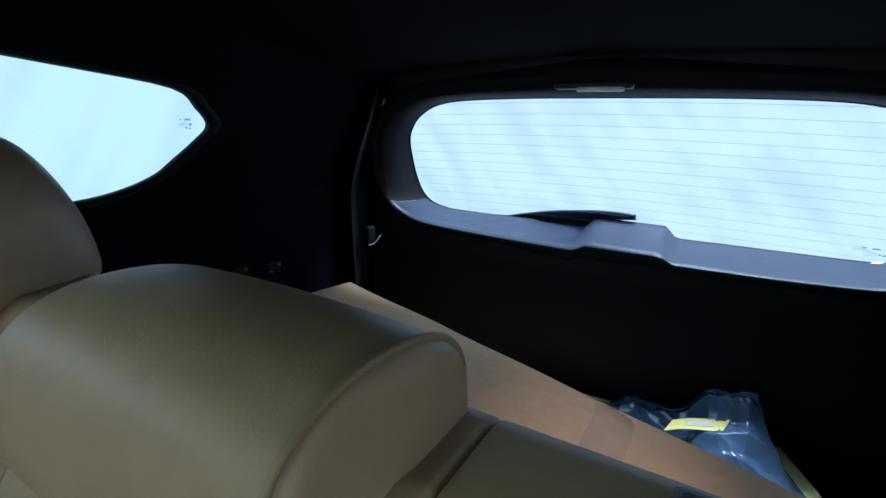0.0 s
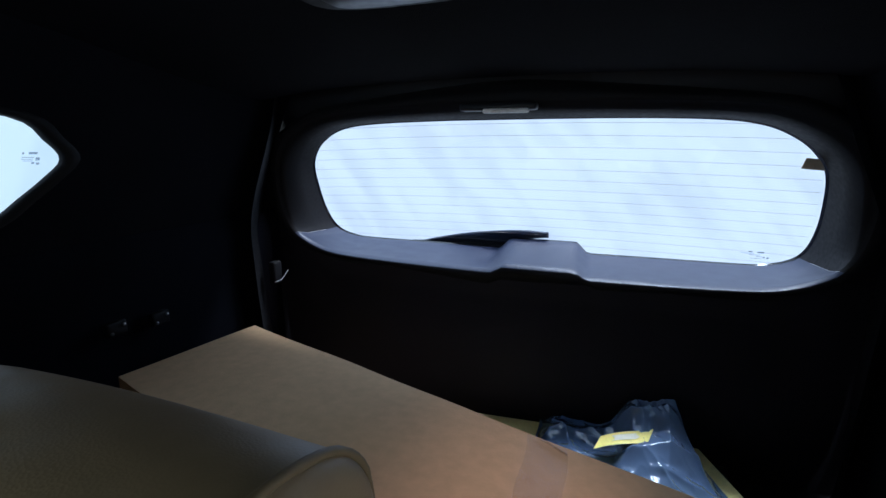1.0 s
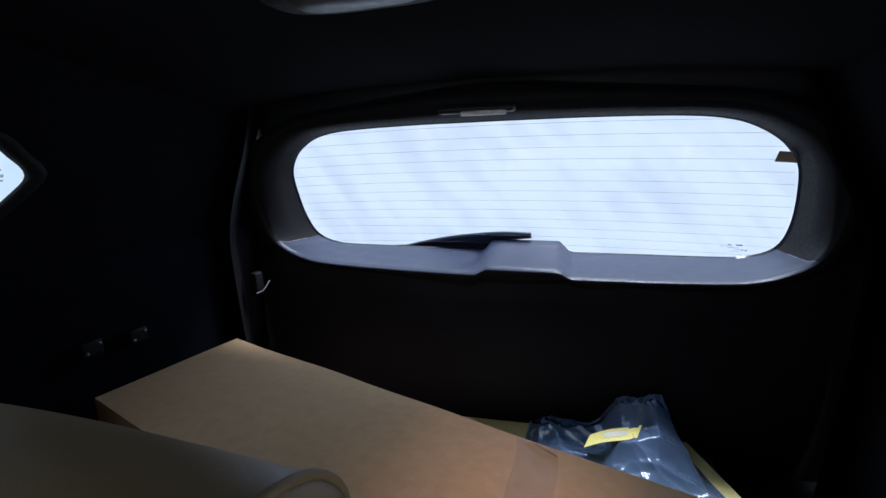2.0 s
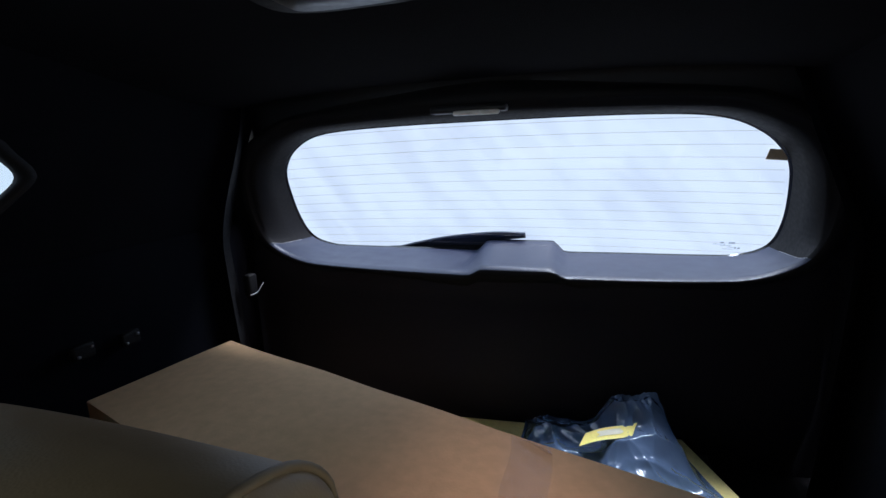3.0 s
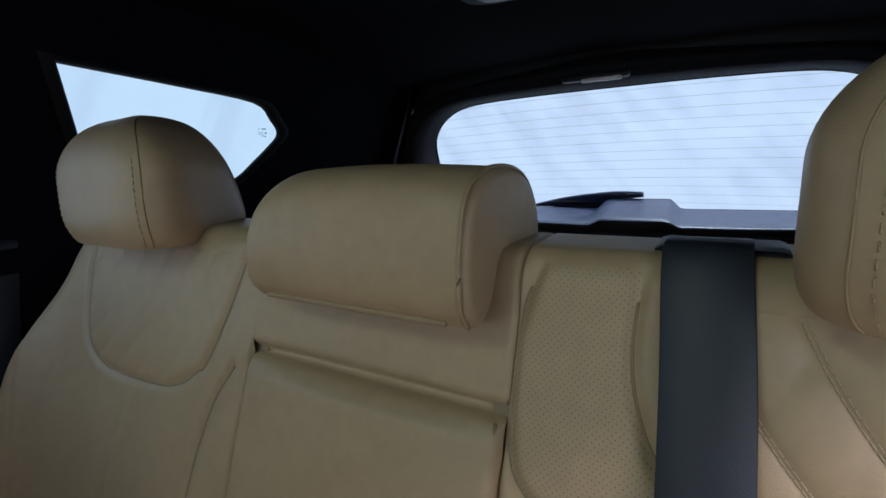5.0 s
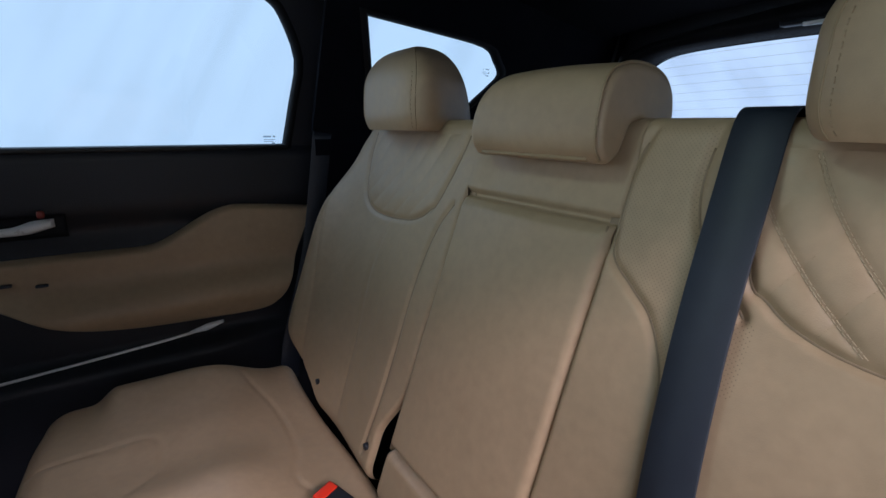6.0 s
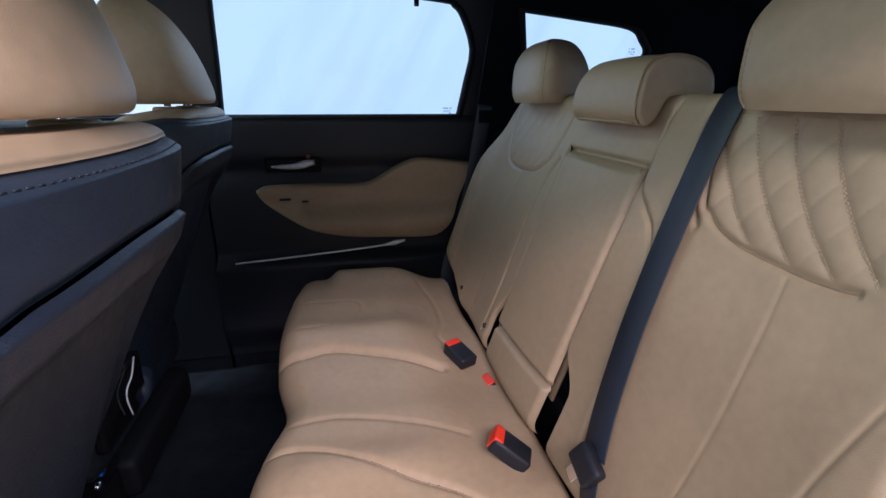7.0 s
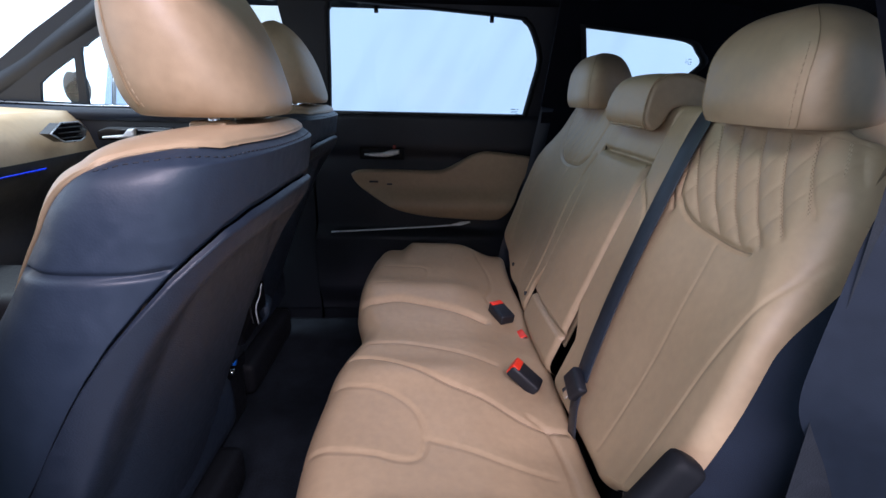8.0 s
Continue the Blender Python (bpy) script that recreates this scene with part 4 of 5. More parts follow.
    lean = 0.03 + 0.093 * 0.34 / (hz1 - hz0)

    def h_hw(z):
        t = (z - hz0) / (hz1 - hz0)
        return (0.124 + 0.021 * math.sin(min(1, t * 2.2) * math.pi / 2)) * max(0.02, (1 - max(0, (t - 0.45) / 0.55) ** 2.6) ** 0.5) * (0.84 + 0.16 * max(0.0, 1 - (1 - min(1, t / 0.20)) ** 2) ** 0.5) if t < 0.999 else 0.02

    def h_hd(z):
        t = (z - hz0) / (hz1 - hz0)
        return 0.093 * (1 - 0.34 * t) * max(0.08, (1 - max(0, (t - 0.3) / 0.7) ** 2.2) ** 0.5) * (0.84 + 0.16 * max(0.0, 1 - (1 - min(1, t / 0.16)) ** 2) ** 0.5)
    hz = [hz0 + (hz1 - hz0) * 0.5 * (1 - math.cos(math.pi * i / 48)) for i in range(49)]
    head = part("headrest", cap_ends(loft(hz, lambda z: cx, lambda z: yh - 0.083 - lean * (z - hz0), h_hw, h_hd, 2.7, 72)), leather, seat, "tan leather headrest")
    seam = []
    for k in range(40):
        z = hz0 + 0.012 + (hz1 - hz0 - 0.02) * k / 39
        c, q = math.cos(radians(22)), math.sin(radians(22))
        seam.append((cx + s * (h_hw(z) + 0.0006) * c ** (2 / 2.7), yh - 0.083 - lean * (z - hz0) - (h_hd(z) + 0.0006) * q ** (2 / 2.7), z))
    part("stitching", dashes([(x + s * 0.0012, y + 0.006, z) for x, y, z in seam], 0.0085, 0.0055, 0.0009), thread, head)
    part("seam", tube(seam, 0.0011, 5), leather_side, head)
    for px in (-0.07, 0.07):
        post = part("post", tube([(cx + px, yh - 0.066, 0.86), (cx + px, yh - 0.064, 0.94)], 0.0065, 12), chrome, head, "chrome headrest post")
        part("collar", box(cx + px, yh - 0.066, 0.894, 0.042, 0.046, 0.018, 0.007, seg=3), leather, head)
    return seat


front_seat(0.375, 0.0, False)
front_seat(-0.345, -0.095, True)

# ---- rear bench: backrests ----
SL = 0.357
RB = 0.028


def back_profile(s):
    """Side line of the backrest: s from 0 at its foot to 1 at the rear lower edge. Returns y, z and the outward normal."""
    L1, L2, L3 = 0.60, 0.045, 0.28
    arc = RB * 1.95
    total = L1 + arc + L2 + arc + L3
    d = s * total
    tl = math.atan(SL)
    ty, tz = math.sin(tl), math.cos(tl)
    y0, z0 = 0.07 + (0.345 - 0.82) * SL, 0.345
    if d < L1:
        return y0 + ty * d, z0 + tz * d, -tz, ty
    ya, za = y0 + ty * L1, z0 + tz * L1
    d -= L1
    # first arc turns the direction from up to back
    ang0 = math.pi / 2 - tl
    cy_, cz_ = ya + RB * tz, za - RB * ty
    if d < arc:
        a = ang0 * (d / arc)
        ny, nz = -math.cos(tl + a), math.sin(tl + a)
        return cy_ + RB * ny, cz_ + RB * nz, ny, nz
    d -= arc
    yb, zb = cy_, cz_ + RB
    if d < L2:
        return yb + d, zb, 0, 1
    d -= L2
    yb += L2
    if d < arc:
        a = (math.pi / 2 + 0.2) * (d / arc)
        ny, nz = math.sin(a), math.cos(a)
        return yb + RB * ny, cz_ + RB * nz, ny, nz
    d -= arc
    a = math.pi / 2 + 0.2
    ny, nz = math.sin(a), math.cos(a)
    return yb + RB * ny + d * nz, cz_ + RB * nz - d * ny, ny, nz


FRONT_END = 0.60 / (0.60 + 2 * RB * 1.95 + 0.045 + 0.28)


def back_point(x, s, h):
    y, z, ny, nz = back_profile(s)
    return Vector((x, y + ny * h, z + nz * h))


def on_back(x, z, h=0.0):
    """Point on the backrest's plane at a height, h proud of it."""
    t = math.cos(math.atan(SL))
    return Vector((x, 0.07 + (z - 0.82) * SL - t * h, z + math.sin(math.atan(SL)) * h))


OUT = curve_table([(0.34, 0.42), (0.375, 0.47), (0.40, 0.53), (0.44, 0.600), (0.50, 0.643), (0.56, 0.644), (0.61, 0.640), (0.70, 0.630), (0.77, 0.615), (0.82, 0.600), (0.87, 0.580), (0.90, 0.560), (0.93, 0.535)], 4)

L_QUILT = fine([(0.248, 0.905), (0.262, 0.854), (0.285, 0.795), (0.299, 0.784), (0.322, 0.769), (0.36, 0.758), (0.42, 0.753), (0.465, 0.752), (0.505, 0.757), (0.535, 0.774), (0.555, 0.806), (0.57, 0.86), (0.572, 0.905)], 5)
L_QUILT_SEAM = [p for p in L_QUILT if p[0] < 0.50]
L_SEAM_A = fine([(0.157, 0.918), (0.147, 0.884), (0.146, 0.84), (0.153, 0.789), (0.182, 0.764), (0.211, 0.742), (0.233, 0.708), (0.243, 0.676), (0.252, 0.60), (0.262, 0.50), (0.275, 0.40)], 5)
L_SEAM_B = fine([(0.223, 0.921), (0.220, 0.876), (0.226, 0.843), (0.240, 0.815), (0.268, 0.788), (0.288, 0.765)], 5)
L_SEAM_C = fine([(0.428, 0.746), (0.438, 0.68), (0.440, 0.60), (0.435, 0.52), (0.430, 0.44), (0.425, 0.38)], 4)
L_SEAM_D = fine([(0.585, 0.80), (0.578, 0.74), (0.563, 0.668), (0.549, 0.60), (0.538, 0.52), (0.525, 0.42), (0.515, 0.37)], 4)
R_QUILT = [(0.095 - x, z) for x, z in L_QUILT]
R_SEAM_C = [(-(x - 0.42) - 0.325, z) for x, z in L_SEAM_C]
R_SEAM_D = [(-x, z) for x, z in L_SEAM_D]
R_SEAM_E = fine([(-0.144, 0.80), (-0.168, 0.760), (-0.180, 0.70), (-0.185, 0.60), (-0.19, 0.48), (-0.20, 0.38)], 4)


def channel_x(z):
    """Sideways run of a quilting channel below the headrest, curving outwards."""
    d = 0.89 - z
    return 0.406 + 0.5 * d + 2.8 * d * d


def cross_x(z):
    return 0.407 + 0.56 * (z - 0.801)


def quilting(x, z, poly):
    """Padded curved channels with shallow creases across them."""
    if not inside(x, z, poly):
        return 0.0
    ease = sstep(0.0, 0.012, line_dist(x, z, poly))
    fa = abs(math.sin(math.pi * (x - channel_x(z)) / 0.0485))
    fb = abs(math.sin(math.pi * (x - cross_x(z)) / 0.0490))
    return (0.0048 * fa ** 0.5 + 0.0015 * fb ** 0.45 - 0.0047) * ease


def seat_height(x, z, side):
    """Padding of a backrest: side bolster, hollow centre, seams."""
    m = abs(x)
    h = 0.0
    c = 0.42 if side > 0 else 0.345
    bolster = 0.008 * sstep(0.49, 0.60, m) if side > 0 else 0.026 * math.exp(-((m - 0.585) / 0.055) ** 2)
    h += bolster * sstep(0.36, 0.46, z) * (1 - sstep(0.74, 0.87, z))
    h -= 0.014 * math.exp(-((m - c) / 0.13) ** 2) * (1 - 0.5 * sstep(0.74, 0.80, z))
    h += 0.010 * math.exp(-((z - 0.66) / 0.10) ** 2) * math.exp(-((m - c) / 0.2) ** 2)
    return h


def groove(x, z, line, depth, width):
    if far_from(x, z, line, width * 3.5):
        return 0.0
    d = line_dist(x, z, line)
    return -depth * math.exp(-(d / width) ** 2) if d < width * 3.5 else 0.0


def backrest_section(xl, xr, hfun, r_l, r_r, seams):
    """Surface of a backrest; r_l and r_r are edge radii by height; edges fall back round them."""
    memo = {}

    def f(u, v):
        key = (round(u, 5), round(v, 5))
        if key in memo:
            return memo[key]
        y, z, _, _ = back_profile(v)
        zz = min(z if v <= FRONT_END else (max(z, 0.9) if z > 0.8 else z), 0.93)
        a, b = xl(zz), xr(zz)
        x = a + (b - a) * (u - 0.05 * math.sin(2 * math.pi * u))
        ra, rb = r_l(zz), r_r(zz)
        h = -roundoff(max(0.0, x - a), ra) - roundoff(max(0.0, b - x), rb)
        if v < FRONT_END + 0.05:
            h += hfun(x, z) * (1 - sstep(FRONT_END - 0.01, FRONT_END + 0.05, v))
        h -= roundoff(max(0.0, v), 0.03) * 0.8
        memo[key] = back_point(x, v, h)
        return memo[key]
    return f


def build_backrest(name, xl, xr, nx, ns, hfun, zones, r_l, r_r, label, seams, outer):
    """A backrest thing: one surface, split at its seams into sewn panels."""
    ob = empty(name, label, "car seat", (0.5 * (xl(0.6) + xr(0.6)), 0.0, 0.35), "rear seats")
    f = backrest_section(xl, xr, hfun, r_l, r_r, seams)

    def where(u, v):
        p = f(u, v)
        return p.x, back_profile(v)[1], v
    cache = {}

    def zone_of(u, v):
        key = (round(u * nx * 2), round(v * ns * 2))
        if key not in cache:
            x, z, vv = where(u, v)
            k = "cover"
            if vv < FRONT_END + 0.02:
                for zn, test in zones:
                    if test(x, z):
                        k = zn
                        break
            cache[key] = k
        return cache[key]
    labels = {"cover": (leather, "tan leather cover"), "quilted_panel": (leather, "tan leather with stitched curved channels"), "insert": (leather, "smooth tan leather insert"),
              "perforated_panel": (leather_perf, "perforated tan leather"), "bolster": (leather, "padded tan leather bolster")}
    made = {}
    for zn in ["cover"] + [z[0] for z in zones]:
        m, lb = labels[zn]
        bm = grid(f, nx, ns, False, lambda u, v: zone_of(u, v) == zn)
        if len(bm.faces):
            made[zn] = part(zn, bm, m, ob, lb)
        else:
            bm.free()
    # dark cloth on the outer side, rounded at its foot
    if outer:
        def side(u, v):
            s0 = 0.09 + (FRONT_END - 0.09) * v
            e = f(1.0 if outer > 0 else 0.0, s0)
            z = e.z
            foot = sstep(0, 0.10, v)
            return Vector((e.x + outer * (-0.001 + 0.020 * math.sin(math.pi * 0.88 * u) * foot), e.y - 0.001 + (0.10 + 0.03 * foot) * u, z - 0.02 * (1 - foot) * u))
        part("side_cover", grid(side, 16, 60), cloth_navy, ob, "dark blue cloth side")
    return ob, made, f


def left_h(x, z):
    h = seat_height(x, z, 1) + quilting(x, z, L_QUILT)
    h += groove(x, z, L_QUILT_SEAM, 0.005, 0.0042) + groove(x, z, L_SEAM_A, 0.005, 0.005) + groove(x, z, L_SEAM_B, 0.005, 0.005)
    h += groove(x, z, L_SEAM_C, 0.0009, 0.003) + groove(x, z, L_SEAM_D, 0.0014, 0.0032)
    return h


def right_h(x, z):
    h = seat_height(x, z, -1) + 0.4 * quilting(0.095 - x, z, L_QUILT)
    h += groove(x, z, R_QUILT, 0.004, 0.005) + groove(x, z, R_SEAM_C, 0.0015, 0.006) + groove(x, z, R_SEAM_D, 0.002, 0.006) + groove(x, z, R_SEAM_E, 0.004, 0.005)
    return h


out_r = lambda z: lerp_table(OUT, z)
LEFT_OUT = curve_table([(0.34, 0.46), (0.375, 0.50), (0.40, 0.545), (0.44, 0.592), (0.50, 0.608), (0.60, 0.612), (0.70, 0.602), (0.77, 0.592), (0.82, 0.588), (0.86, 0.582), (0.90, 0.570), (0.93, 0.535)], 4)
PERF_POLY = L_SEAM_A[:16] + L_SEAM_A[16:31] + [(0.30, 0.70), (0.30, 0.762)] + L_SEAM_B[::-1]
lback, lparts, lf = build_backrest("split_rear_seat", lambda z: 0.1445 + 0.055 * sstep(0.525, 0.455, z), lambda z: lerp_table(LEFT_OUT, z), 260, 460, left_h, [
    ("quilted_panel", lambda x, z: inside(x, z, L_QUILT)),
    ("perforated_panel", lambda x, z: inside(x, z, PERF_POLY)),
    ("insert", lambda x, z: z < 0.76 and x < 0.432 and x > lerp_table([(b, a) for a, b in L_SEAM_A[::-1]], z))], lambda z: 0.003 + 0.005 * (1 - sstep(0.79, 0.83, z)), lambda z: 0.026 + 0.045 * sstep(0.66, 0.80, z),
    "tan leather rear backrest with quilted shoulder panel beside the open doorway", [L_QUILT, L_SEAM_A, L_SEAM_B], 1)
rback, rparts, rf = build_backrest("split_rear_seat", lambda z: -out_r(z), lambda z: -0.1205 - 0.045 * sstep(0.52, 0.42, z), 180, 330, right_h, [
    ("quilted_panel", lambda x, z: inside(x, z, R_QUILT)),
    ("insert", lambda x, z: z < 0.76 and x < lerp_table([(b, a) for a, b in R_SEAM_E[::-1]], z))], lambda z: 0.026 + 0.045 * sstep(0.66, 0.80, z), lambda z: 0.0006 + 0.0104 * (1 - sstep(0.80, 0.835, z)),
    "tan leather rear backrest with quilted shoulder panel beside the far door", [R_QUILT, R_SEAM_E], -1)


def quilt_threads(poly, hfun, parent):
    """Twin pale threads down the channels, a line of tiny pricks over each crossing crease."""
    def run(along, shift):
        return [(along(z) + shift, z) for z in (0.735 + 0.18 * j / 90 for j in range(91))
                if inside(along(z) + shift, z, poly) and line_dist(along(z) + shift, z, poly) > 0.005]
    for k in range(-4, 5):
        for wide in (0.0014, -0.0014):
            line = [on_back(x, z, hfun(x, z) + 0.0009) for x, z in run(channel_x, k * 0.0485 + wide)]
            if len(line) > 4:
                part("stitching", dashes(line, 0.0056, 0.0044, 0.0004), thread, parent, "pale stitching")
        line = [on_back(x, z, hfun(x, z) + 0.0001) for x, z in run(cross_x, k * 0.049) if 0.765 < z < 0.828]
        if len(line) > 4:
            part("prick_marks", dashes(line, 0.0010, 0.0034, 0.00028), leather_side, parent, "row of tiny pricks")


for seam, hf, own in ((L_QUILT_SEAM, left_h, lback), (L_SEAM_A, left_h, lback), (L_SEAM_B, left_h, lback), (R_QUILT, right_h, rback), (R_SEAM_E, right_h, rback)):
    run = [(x, z) for x, z in seam if 0.37 < z < 0.905 and (x > 0.148 or x < -0.124)]
    part("seam", tube([on_back(x, z, hf(x, z) - 0.0004) for x, z in run], 0.0015, 6), seam_tan, own)
quilt_threads(L_QUILT, left_h, lparts["quilted_panel"])
# small moulded holes for child seat anchors
for x, y, z, p in ((-0.185, -0.084, 0.394, rback), (-0.434, -0.078, 0.392, rback), (0.545, -0.080, 0.40, lback)):
    y0 = Vector((x, y, z))
    part("anchor_hole", tube([y0 + Vector((0, 0.008, 0)), y0], 0.006, 12), black, p, "small black anchor hole")


# middle part with the folding armrest
ARM_LINE = [(-0.125, 0.822), (0.146, 0.822)]
FOOT_LINE = [(-0.125, 0.430), (0.146, 0.438)]


def mid_h(x, z):
    e = min(x + 0.125, 0.146 - x)
    h = 0.0
    # recessed strip over the armrest's top, the armrest itself stands proud
    h += -0.005 * sstep(0.812, 0.832, z) * sstep(-0.121, -0.06, x) + 0.004 * (1 - sstep(0.800, 0.818, z))
    h += groove(x, z, ARM_LINE, 0.013, 0.0045)
    h += 0.007 * math.cos(math.pi * (x - 0.01) / 0.30) * (1 - sstep(0.80, 0.82, z))
    h += groove(x, z, FOOT_LINE, 0.014, 0.006)
    return h


mback, mparts, mf = build_backrest("folding_seat", lambda z: -0.120 - 0.0014 * sstep(0.81, 0.835, z), lambda z: 0.144, 64, 360, mid_h, [], lambda z: 0.0006 + 0.0094 * (1 - sstep(0.80, 0.835, z)), lambda z: 0.003 + 0.009 * (1 - sstep(0.79, 0.83, z)),
                                   "tan leather folding centre armrest between the rear seats", None, 0)
part("piping", tube([on_back(0.139, z, 0.001) for z in [0.47 + 0.345 * k / 20 for k in range(21)]], 0.0015, 6), seam_tan, mback, "tan edge piping")
for gx in (-0.1205, 0.1445):
    part("gap_lining", ribbon([on_back(gx, z, -0.012) for z in (0.42, 0.60, 0.80, 0.90)], 0.026, (1, 0, 0), 0.004), seam_tan, mback)


# ---- rear headrests ----
def outer_headrest(cx, parent, s, wide):
    """Wedge-shaped headrest: broad upright front, tapering to a thin top, rear face sloping down and back."""
    z0, z1 = 0.910, 1.057
    FRONT = curve_table([(0.905, 0.056), (0.93, 0.047), (0.96, 0.046), (1.0, 0.051), (1.03, 0.064), (1.047, 0.082), (1.057, 0.112)], 5)
    REAR = curve_table([(0.905, 0.196), (0.92, 0.209), (0.94, 0.209), (0.97, 0.202), (1.0, 0.190), (1.03, 0.174), (1.047, 0.159), (1.057, 0.135)], 5)

    def hw(z):
        t = (z - z0) / (z1 - z0)
        return wide * max(0.10, (1 - max(0, (t - 0.5) / 0.5) ** 2.1) ** 0.5) * (0.88 + 0.12 * max(0.0, 1 - (1 - min(1, t / 0.22)) ** 2) ** 0.5)

    def at(deg, z, out=0.0):
        """Point on the skin; the section narrows from front to rear."""
        c, d = math.cos(radians(deg)), math.sin(radians(deg))
        yf, yr = lerp_table(FRONT, z), lerp_table(REAR, z)
        k = math.copysign(abs(d) ** (2 / 3.4), d)
        y = 0.5 * (yf + yr) + (0.5 * (yr - yf) + out) * k
        return Vector((cx + (hw(z) * (0.86 - 0.18 * k) + out) * math.copysign(abs(c) ** (2 / 3.4), c), y, z))

    zs = [z0 + (z1 - z0) * 0.5 * (1 - math.cos(math.pi * i / 40)) for i in range(41)]
    h = part("headrest", cap_ends(grid(lambda u, v: at(360 * u, zs[int(round(v * 40))]), 96, 40, True)), leather, parent, "wedge-shaped tan leather headrest")
    for q in (-48, -132):
        part("seam", tube([at(q, z, 0.0003) for z in zs[2:37]], 0.0008, 5), leather_side, h)
        part("stitching", dashes([at(q - 7 if q > -90 else q + 7, z, 0.0004) for z in zs[4:26]], 0.0075, 0.0045, 0.0005), leather, h)
    for px in (-0.06, 0.06):
        part("post", tube([(cx + px, 0.118, 0.89), (cx + px, 0.12, 0.94)], 0.006, 12), chrome, h, "chrome headrest post")
    return h


outer_headrest(0.412, lback, 1, 0.128)
outer_headrest(-0.346, rback, -1, 0.122)

# hooded middle headrest: a side outline drawn across the car, with rounded ends
PROF = fine([(0.062, 0.884), (0.053, 0.897), (0.052, 0.922), (0.057, 0.951), (0.067, 0.971), (0.087, 0.982), (0.112, 0.985), (0.140, 0.982), (0.165, 0.972), (0.181, 0.953), (0.185, 0.928), (0.179, 0.914),
             (0.168, 0.910), (0.153, 0.913), (0.135, 0.920), (0.118, 0.925), (0.105, 0.919), (0.097, 0.904), (0.088, 0.889), (0.074, 0.880), (0.064, 0.882)], 4)


def mid_headrest(u, v):
    x = -0.112 + 0.220 * (0.5 - 0.5 * math.cos(math.pi * v))
    e = min(x + 0.112, 0.108 - x)
    k = roundoff(max(0, e), 0.009)
    i = int(round(u * len(PROF))) % len(PROF)
    y, z = PROF[i]
    a, b = PROF[i - 3], PROF[(i + 3) % len(PROF)]
    ty, tz = b[0] - a[0], b[1] - a[1]
    ln = math.hypot(ty, tz) + 1e-9
    ny, nz = tz / ln, -ty / ln
    k2 = min(k, 0.0088)
    z2 = z + nz * k2
    return (0.022 + x, y + ny * k2, z2 - roundoff(max(0, x + 0.112), 0.045) * 0.75 * sstep(0.90, 0.98, z2) + 0.005 * math.cos(math.pi * x / 0.23) * sstep(0.94, 0.98, z2))


mh = part("headrest", cap_ends(grid(mid_headrest, len(PROF), 60, True)), leather, mback, "hooded tan leather centre headrest")
for x in (0.1245,):
    part("piping", tube([(x, y - (0.0012 if y < 0.08 else 0), z + (0.0012 if z > 0.95 else -0.0006)) for y, z in PROF[:44]], 0.0018, 6), leather_side, mh, "tan edge piping")
part("piping", tube([(-0.070 + 0.178 * k / 12, 0.0605, 0.8845) for k in range(13)], 0.0026, 6), leather_side, mh)

# ---- rear bench: cushions ----
RM = fine([(-0.150, -0.60), (-0.155, -0.53), (-0.168, -0.49), (-0.177, -0.455), (-0.170, -0.41), (-0.140, -0.325), (-0.108, -0.255), (-0.085, -0.21), (-0.05, -0.15), (-0.02, -0.09)], 5)
RM_FOLD = [p for p in RM if p[1] < -0.205]
ML = fine([(0.136, -0.60), (0.142, -0.51), (0.158, -0.45), (0.200, -0.38), (0.240, -0.32), (0.272, -0.25), (0.325, -0.17), (0.340, -0.09)], 5)
M2 = fine([(0.078, -0.60), (0.070, -0.50), (0.066, -0.43), (0.088, -0.35), (0.117, -0.28), (0.145, -0.21)], 5)
L_PAD = fine([(0.250, -0.60), (0.250, -0.519), (0.262, -0.45), (0.303, -0.395), (0.352, -0.370), (0.405, -0.366), (0.435, -0.378), (0.440, -0.41), (0.430, -0.463), (0.426, -0.60)], 4)
L_LONG = fine([(0.385, -0.366), (0.405, -0.31), (0.437, -0.229), (0.455, -0.15)], 4)
L_ARC = fine([(0.305, -0.165), (0.337, -0.135), (0.397, -0.123), (0.462, -0.121), (0.56, -0.130)], 4)
R_PAD = [(-x - 0.02, y) for x, y in L_PAD]
R_ARC = fine([(-0.60, -0.20), (-0.50, -0.165), (-0.40, -0.155), (-0.30, -0.165), (-0.22, -0.19), (-0.16, -0.16)], 4)


def cush_h(x, y):
    m = abs(x)
    z = 0.376 - 0.030 * sstep(-0.30, -0.10, y)
    z += 0.034 * math.exp(-((m - 0.60) / 0.05) ** 2) * sstep(-0.47, -0.42, y) * (1 - 0.7 * sstep(-0.25, -0.12, y))
    z -= 0.012 * math.exp(-((m - 0.40) / 0.12) ** 2) * sstep(-0.50, -0.35, y)
    z += 0.012 * math.exp(-((x - 0.20) / 0.05) ** 2) * sstep(-0.56, -0.48, y) * (1 - sstep(-0.35, -0.2, y))
    z += 0.014 * math.exp(-((x + 0.26) / 0.07) ** 2) * (1 - sstep(-0.3, -0.16, y))
    z -= 0.010 * math.exp(-((x + 0.03) / 0.09) ** 2)
    for ln, dp, w in ((RM_FOLD, 0.016, 0.011), (ML, 0.006, 0.005), (M2, 0.004, 0.004), (L_PAD, 0.004, 0.004), (L_LONG, 0.003, 0.004), (L_ARC, 0.005, 0.005), (R_PAD, 0.002, 0.005), (R_ARC, 0.003, 0.005)):
        z += groove(x, y, ln, dp, w)
    return z


